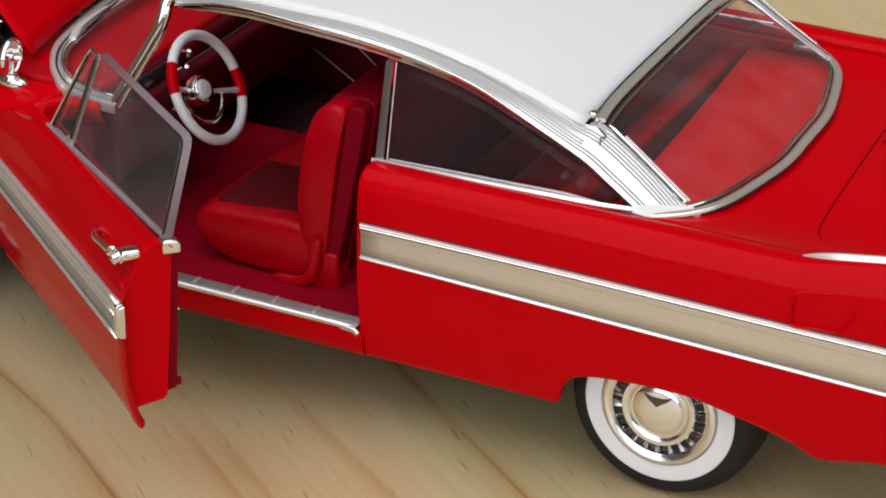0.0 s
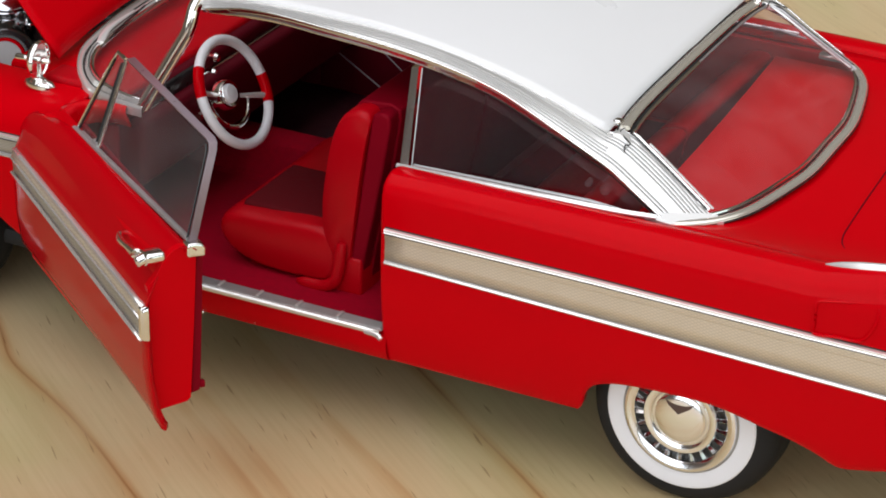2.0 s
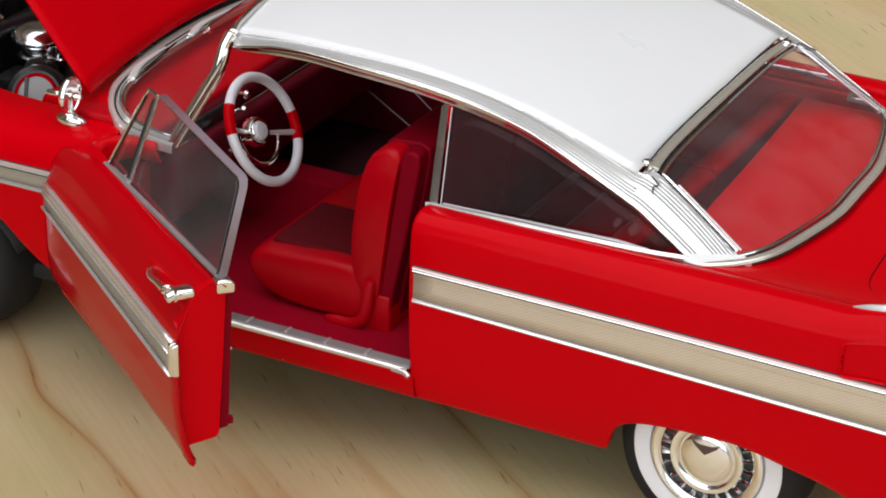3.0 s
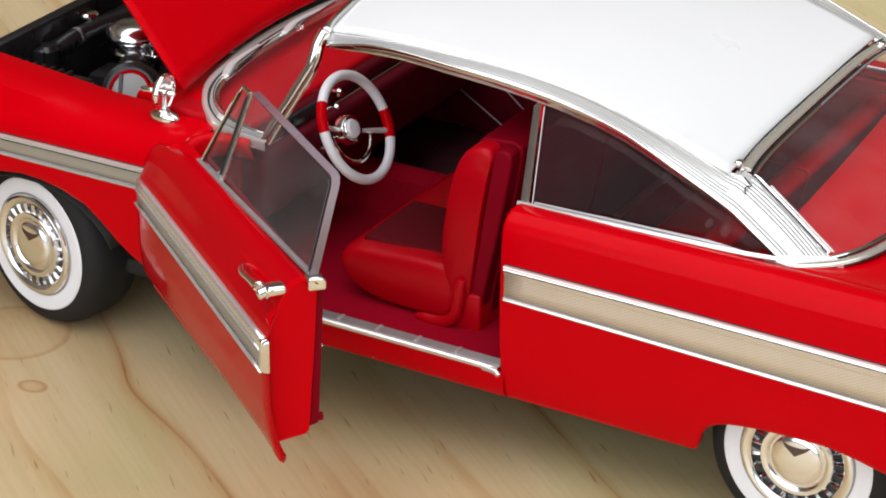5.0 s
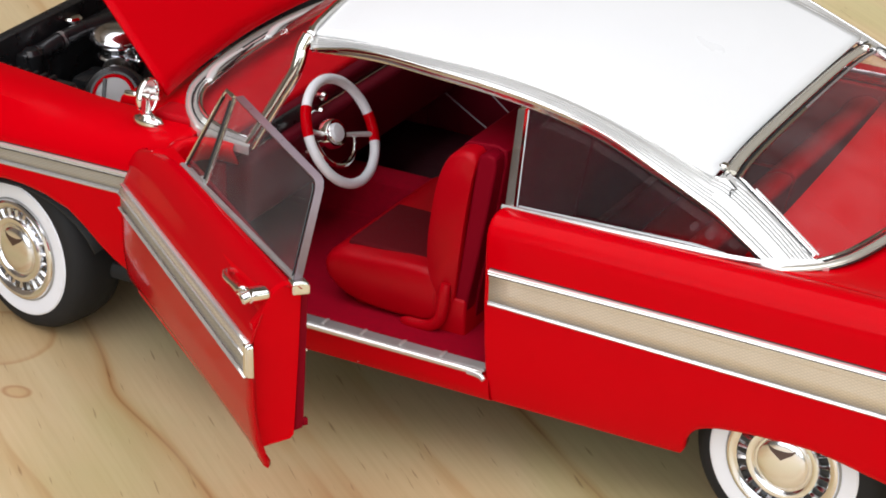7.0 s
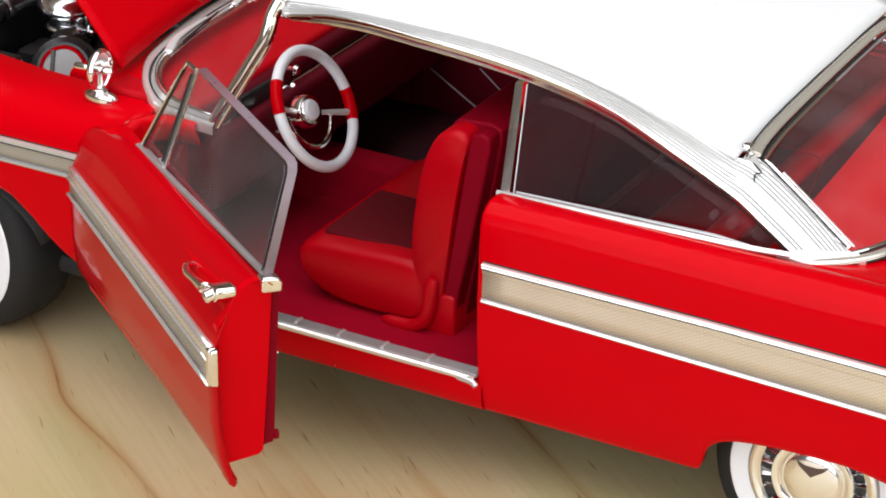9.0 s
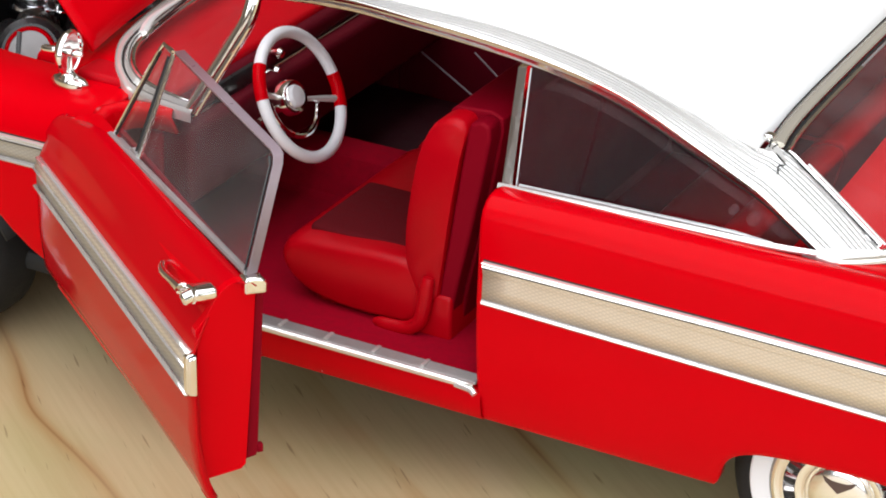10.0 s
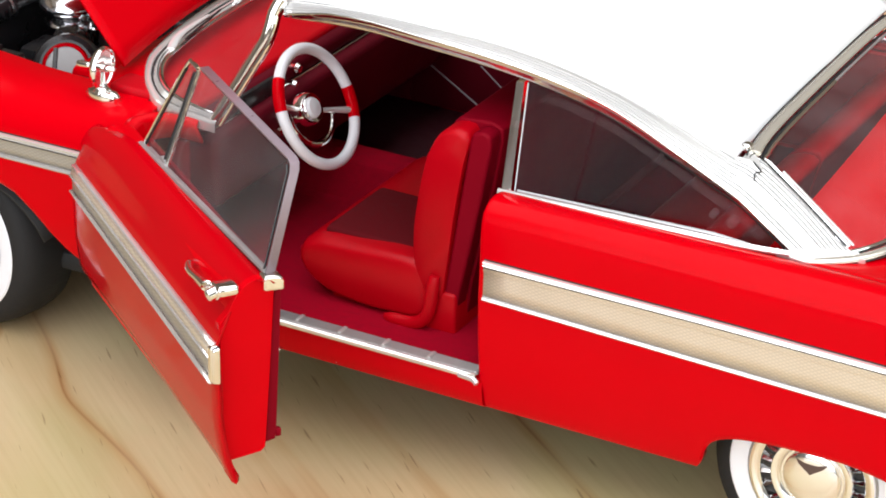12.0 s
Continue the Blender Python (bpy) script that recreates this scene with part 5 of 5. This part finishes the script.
sw = part("steering_wheel", tube([(-16, 0, -2), (-2.6, 0, 0)], [1.4, 1.6], 12), CHROME, car, "white and red steering wheel with chrome horn ring")
sw.matrix_basis = SW
ring = lambda a0, a1, r, n, x=0.0: [(x, r * math.cos(q), r * math.sin(q)) for q in np.linspace(radians(a0), radians(a1), n)]
part("rim", tube(ring(0, 354, 10.6, 60), 1.02, 12, close=True, up=(1, 0, 0)), IVORY, sw)
for a in (-16, 149):
    part("grip", tube(ring(a - 16, a + 16, 10.6, 14), 1.1, 12, up=(1, 0, 0)), RED, sw, "red grip section of the rim")
for a in (-24, 160):
    c, d = math.cos(radians(a)), math.sin(radians(a))
    part("spoke", tube([(-2.6, 2 * c, 2 * d), (-1.2, 6 * c, 6 * d), (-0.2, 10 * c, 10 * d)], [0.4, 0.5, 0.65], 8), BRIGHT, sw)
part("horn_ring", tube(ring(170, 332, 6.6, 30, -1.8), 0.5, 8, up=(1, 0, 0)), CHROME, sw)
hubcap = Matrix.Rotation(radians(90), 4, "Z")
part("boss", lathe([(3.0, 3), (3.0, 1.4), (2.6, 0.7), (1.85, 0.9)], 28, at=hubcap), CHROME, sw)
part("boss_cap", lathe([(1.95, 0.9), (1.65, 0.4), (0.01, 0.2)], 28, at=hubcap), IVORY, sw)

part("indicator_stalk", tube(curve([(54.5, -22.5, 45.0), (55.0, -26, 44.8), (55.0, -28.3, 44.5)], 8), [0.5] * 6 + [0.8, 0.8], 8), CHROME, car, "short chrome stalk beside the steering wheel")

# ---- bonnet and engine bay ----
HINGE = Vector((30.5, 0, 55.0))
LIFT = radians(50)


def on_hood(u, y, h=0.0):
    """u forward from the rear edge."""
    return HINGE + Vector((-u * math.cos(LIFT) - h * math.sin(LIFT) * 1.0, y, u * math.sin(LIFT) - h * -math.cos(LIFT)))


rows = []
for y in np.linspace(-38.5, 38.5, 33):
    back = 0.6 + 3.1 * (1 - (abs(y) / 38.5) ** 2)
    rows.append([on_hood(back + u * (72 - back), y, 1.8 * (1 - (y / 38.5) ** 2) * min(1, 3 * u)) for u in np.linspace(0, 1, 20)])
part("bonnet", grid(rows), RED, car, "raised glossy red bonnet", solid=0.6)

bay = part("engine_bay", block(-22, 30, -37.8, 37.8, 20, 22, 0.3), BLACK, car, "black engine bay under the raised bonnet")
part("side_wall", block(-22, 30, -38.0, -37.0, 20, 50.8, 0.2), BLACK, bay)
part("side_wall", block(-22, 30, 37.0, 38.0, 20, 53, 0.2), BLACK, bay)
part("radiator_support", block(-23.5, -20.5, -38, 38, 20, 52.2, 0.6), BLACK, bay)
part("engine_block", block(-12, 24, -11, 11, 24, 40, 2), BLACK, bay)
for y in (-13, 13):
    part("rocker_cover", block(-10, 18, y - 4.5, y + 4.5, 38, 43.5, 1.5), BLACK, bay)
def upright(x, y, z):
    return Matrix.Translation(Vector((x, y, z)) * MM) @ Matrix.Rotation(radians(-90), 4, "X")


part("air_cleaner", lathe([(0.01, -3.2), (3.0, -3.1), (5.0, -2.4), (6.0, -1.2), (6.1, -0.2), (5.6, 0.3), (3.8, 0.6), (3.7, 1.9), (4.6, 2.2), (5.3, 2.9), (5.0, 3.7), (3.6, 4.2), (3.6, 7)], 48, at=upright(-8.2, -2, 46.9)), HUBCAP, bay, "round chrome air cleaner")
part("breather", lathe([(0.01, -1.8), (1.2, -1.8), (1.5, -1.2), (1.5, 3)], 20, at=upright(-3.4, -9, 42.6)), CHROME, bay)
BLOW = Matrix.Translation(Vector((7.4, -25, 45.4)) * MM) @ Matrix.Rotation(radians(25), 4, "Z") @ Matrix.Rotation(radians(-30), 4, "X")
part("blower", lathe([(6.4, 9), (6.6, 4), (6.5, 0), (6.0, -1.4), (5.0, -1.8)], 36, at=BLOW), BLACK, bay, "black heater blower housing")
part("blower_ring", lathe([(4.5, -1.6), (4.2, -2.3), (3.7, -2.1)], 36, at=BLOW), RED, bay, "red ring on the blower")
part("blower_collar", lathe([(5.1, -1.7), (4.5, -1.7)], 36, at=BLOW), BLACK, bay)
part("blower_disc", lathe([(3.8, -1.9), (2.0, -2.0), (0.01, -2.02)], 36, at=BLOW), GROOVE, bay)
part("blower_bar", block(-2.4, -1.6, -2.3, -1.9, -3.4, 3.4, 0.1, at=BLOW), BLACK, bay)
part("carburettor", lathe([(0.01, -2.2), (1.4, -2.1), (1.7, -1.6), (1.7, -0.6), (1.4, -0.4), (1.4, 0.4), (1.8, 0.7), (1.8, 4)], 28, at=upright(-1.6, -3.0, 45.0)), CHROME, bay, "small chrome canister beside the air cleaner")
for k in range(5):
    part("hose_rib", lathe([(1.9, 0.35), (2.1, 0.0), (1.9, -0.35)], 16, at=Matrix.Translation(Vector((-18.9 + k * 0.55, -16.2 + k * 1.5, 46.0 + k * 0.35)) * MM)), BLACK, bay)
part("heater_duct", tube(curve([(4, -20, 43), (1, -17, 46.4), (-1, -12, 45), (-2, -8, 41)], 18), 2.5, 14), BLACK, bay)
part("hose", tube(curve([(-19.6, -18, 45), (-17.5, -12, 47.5), (-16, -4, 48.2), (-14, 6, 48)], 20), 1.8, 12), BLACK, bay)
part("hose_clip", lathe([(2.0, 0.6), (2.0, -0.6)], 16, at=Matrix.Translation(Vector((-17.2, -10.5, 47.7)) * MM)), STEEL, bay)
part("washer_bottle", lathe([(0.01, -3.2), (1.6, -3), (2.4, -2), (2.4, 8)], 20, at=upright(-18.2, -19, 45.5)), BLACK, bay)
part("coil", lathe([(0.01, -1.6), (0.7, -1.5), (0.9, -0.4), (1.0, 3)], 18, at=upright(1.5, -31, 46.8)), CHROME, bay)
part("battery", block(-17, -8, -36, -27, 30, 44, 0.8), BLACK, bay)
for k in range(9):
    part("louvre", block(-19 + k * 2.2, -18.0 + k * 2.2, -37.4, -33.6, 50.4, 51.5, 0.2, 1), BLACK, bay)
part("inner_wing", block(-20, 4, -37.6, -33.0, 45, 50.6, 0.6), BLACK, bay)
part("radiator", block(-20.4, -17.2, -22, 22, 24, 48, 0.8), BLACK, bay)
part("filler_cap", lathe([(0.01, -0.45), (1.7, -0.4), (2.2, 0.0), (2.2, 0.5)], 24, at=upright(-19, -3.5, 50.2)), CHROME, bay)
part("scuttle", block(16, 28.5, -36, -16, 40, 51.5, 1.2), RED, bay)

# ---- door mirror on the fender ----
mirror = part("fender_mirror", lathe([(0.01, -1.0), (1.4, -0.95), (2.6, -0.5), (3.0, 0.1), (2.9, 0.8)], 28, at=Matrix.Translation(Vector((29.8, -45.1, 52.5)) * MM) @ Matrix.Scale(1.15, 4, (1, 0, 0)) @ Matrix.Scale(0.55, 4, (0, 1, 0)) @ Matrix.Rotation(radians(-90), 4, "X")), CHROME, car, "small round chrome mirror on the fender")
part("stalk", tube(curve([(29.6, -45, 52.8), (29.4, -45, 54.4), (29.1, -44.8, 56.4)], 10), [1.7, 1.5, 1.2, 1.0, 0.9, 0.9, 0.9, 0.9, 0.9, 0.9], 12), CHROME, mirror)
part("head", lathe([(0.01, 4.4), (0.5, 4.3), (0.7, 3.7), (0.6, 1.6), (1.4, 0.9), (3.0, 0.5), (3.6, -0.1), (3.8, -0.6), (3.6, -1.1), (3.25, -1.1), (3.1, -0.8), (0.7, -0.7), (0.5, -2.6), (0.4, -3.0), (0.01, -3.1)], 36, at=Matrix.Translation(Vector((29.0, -44.8, 57.2)) * MM) @ Matrix.Rotation(radians(96), 4, "Z")), CHROME, mirror)
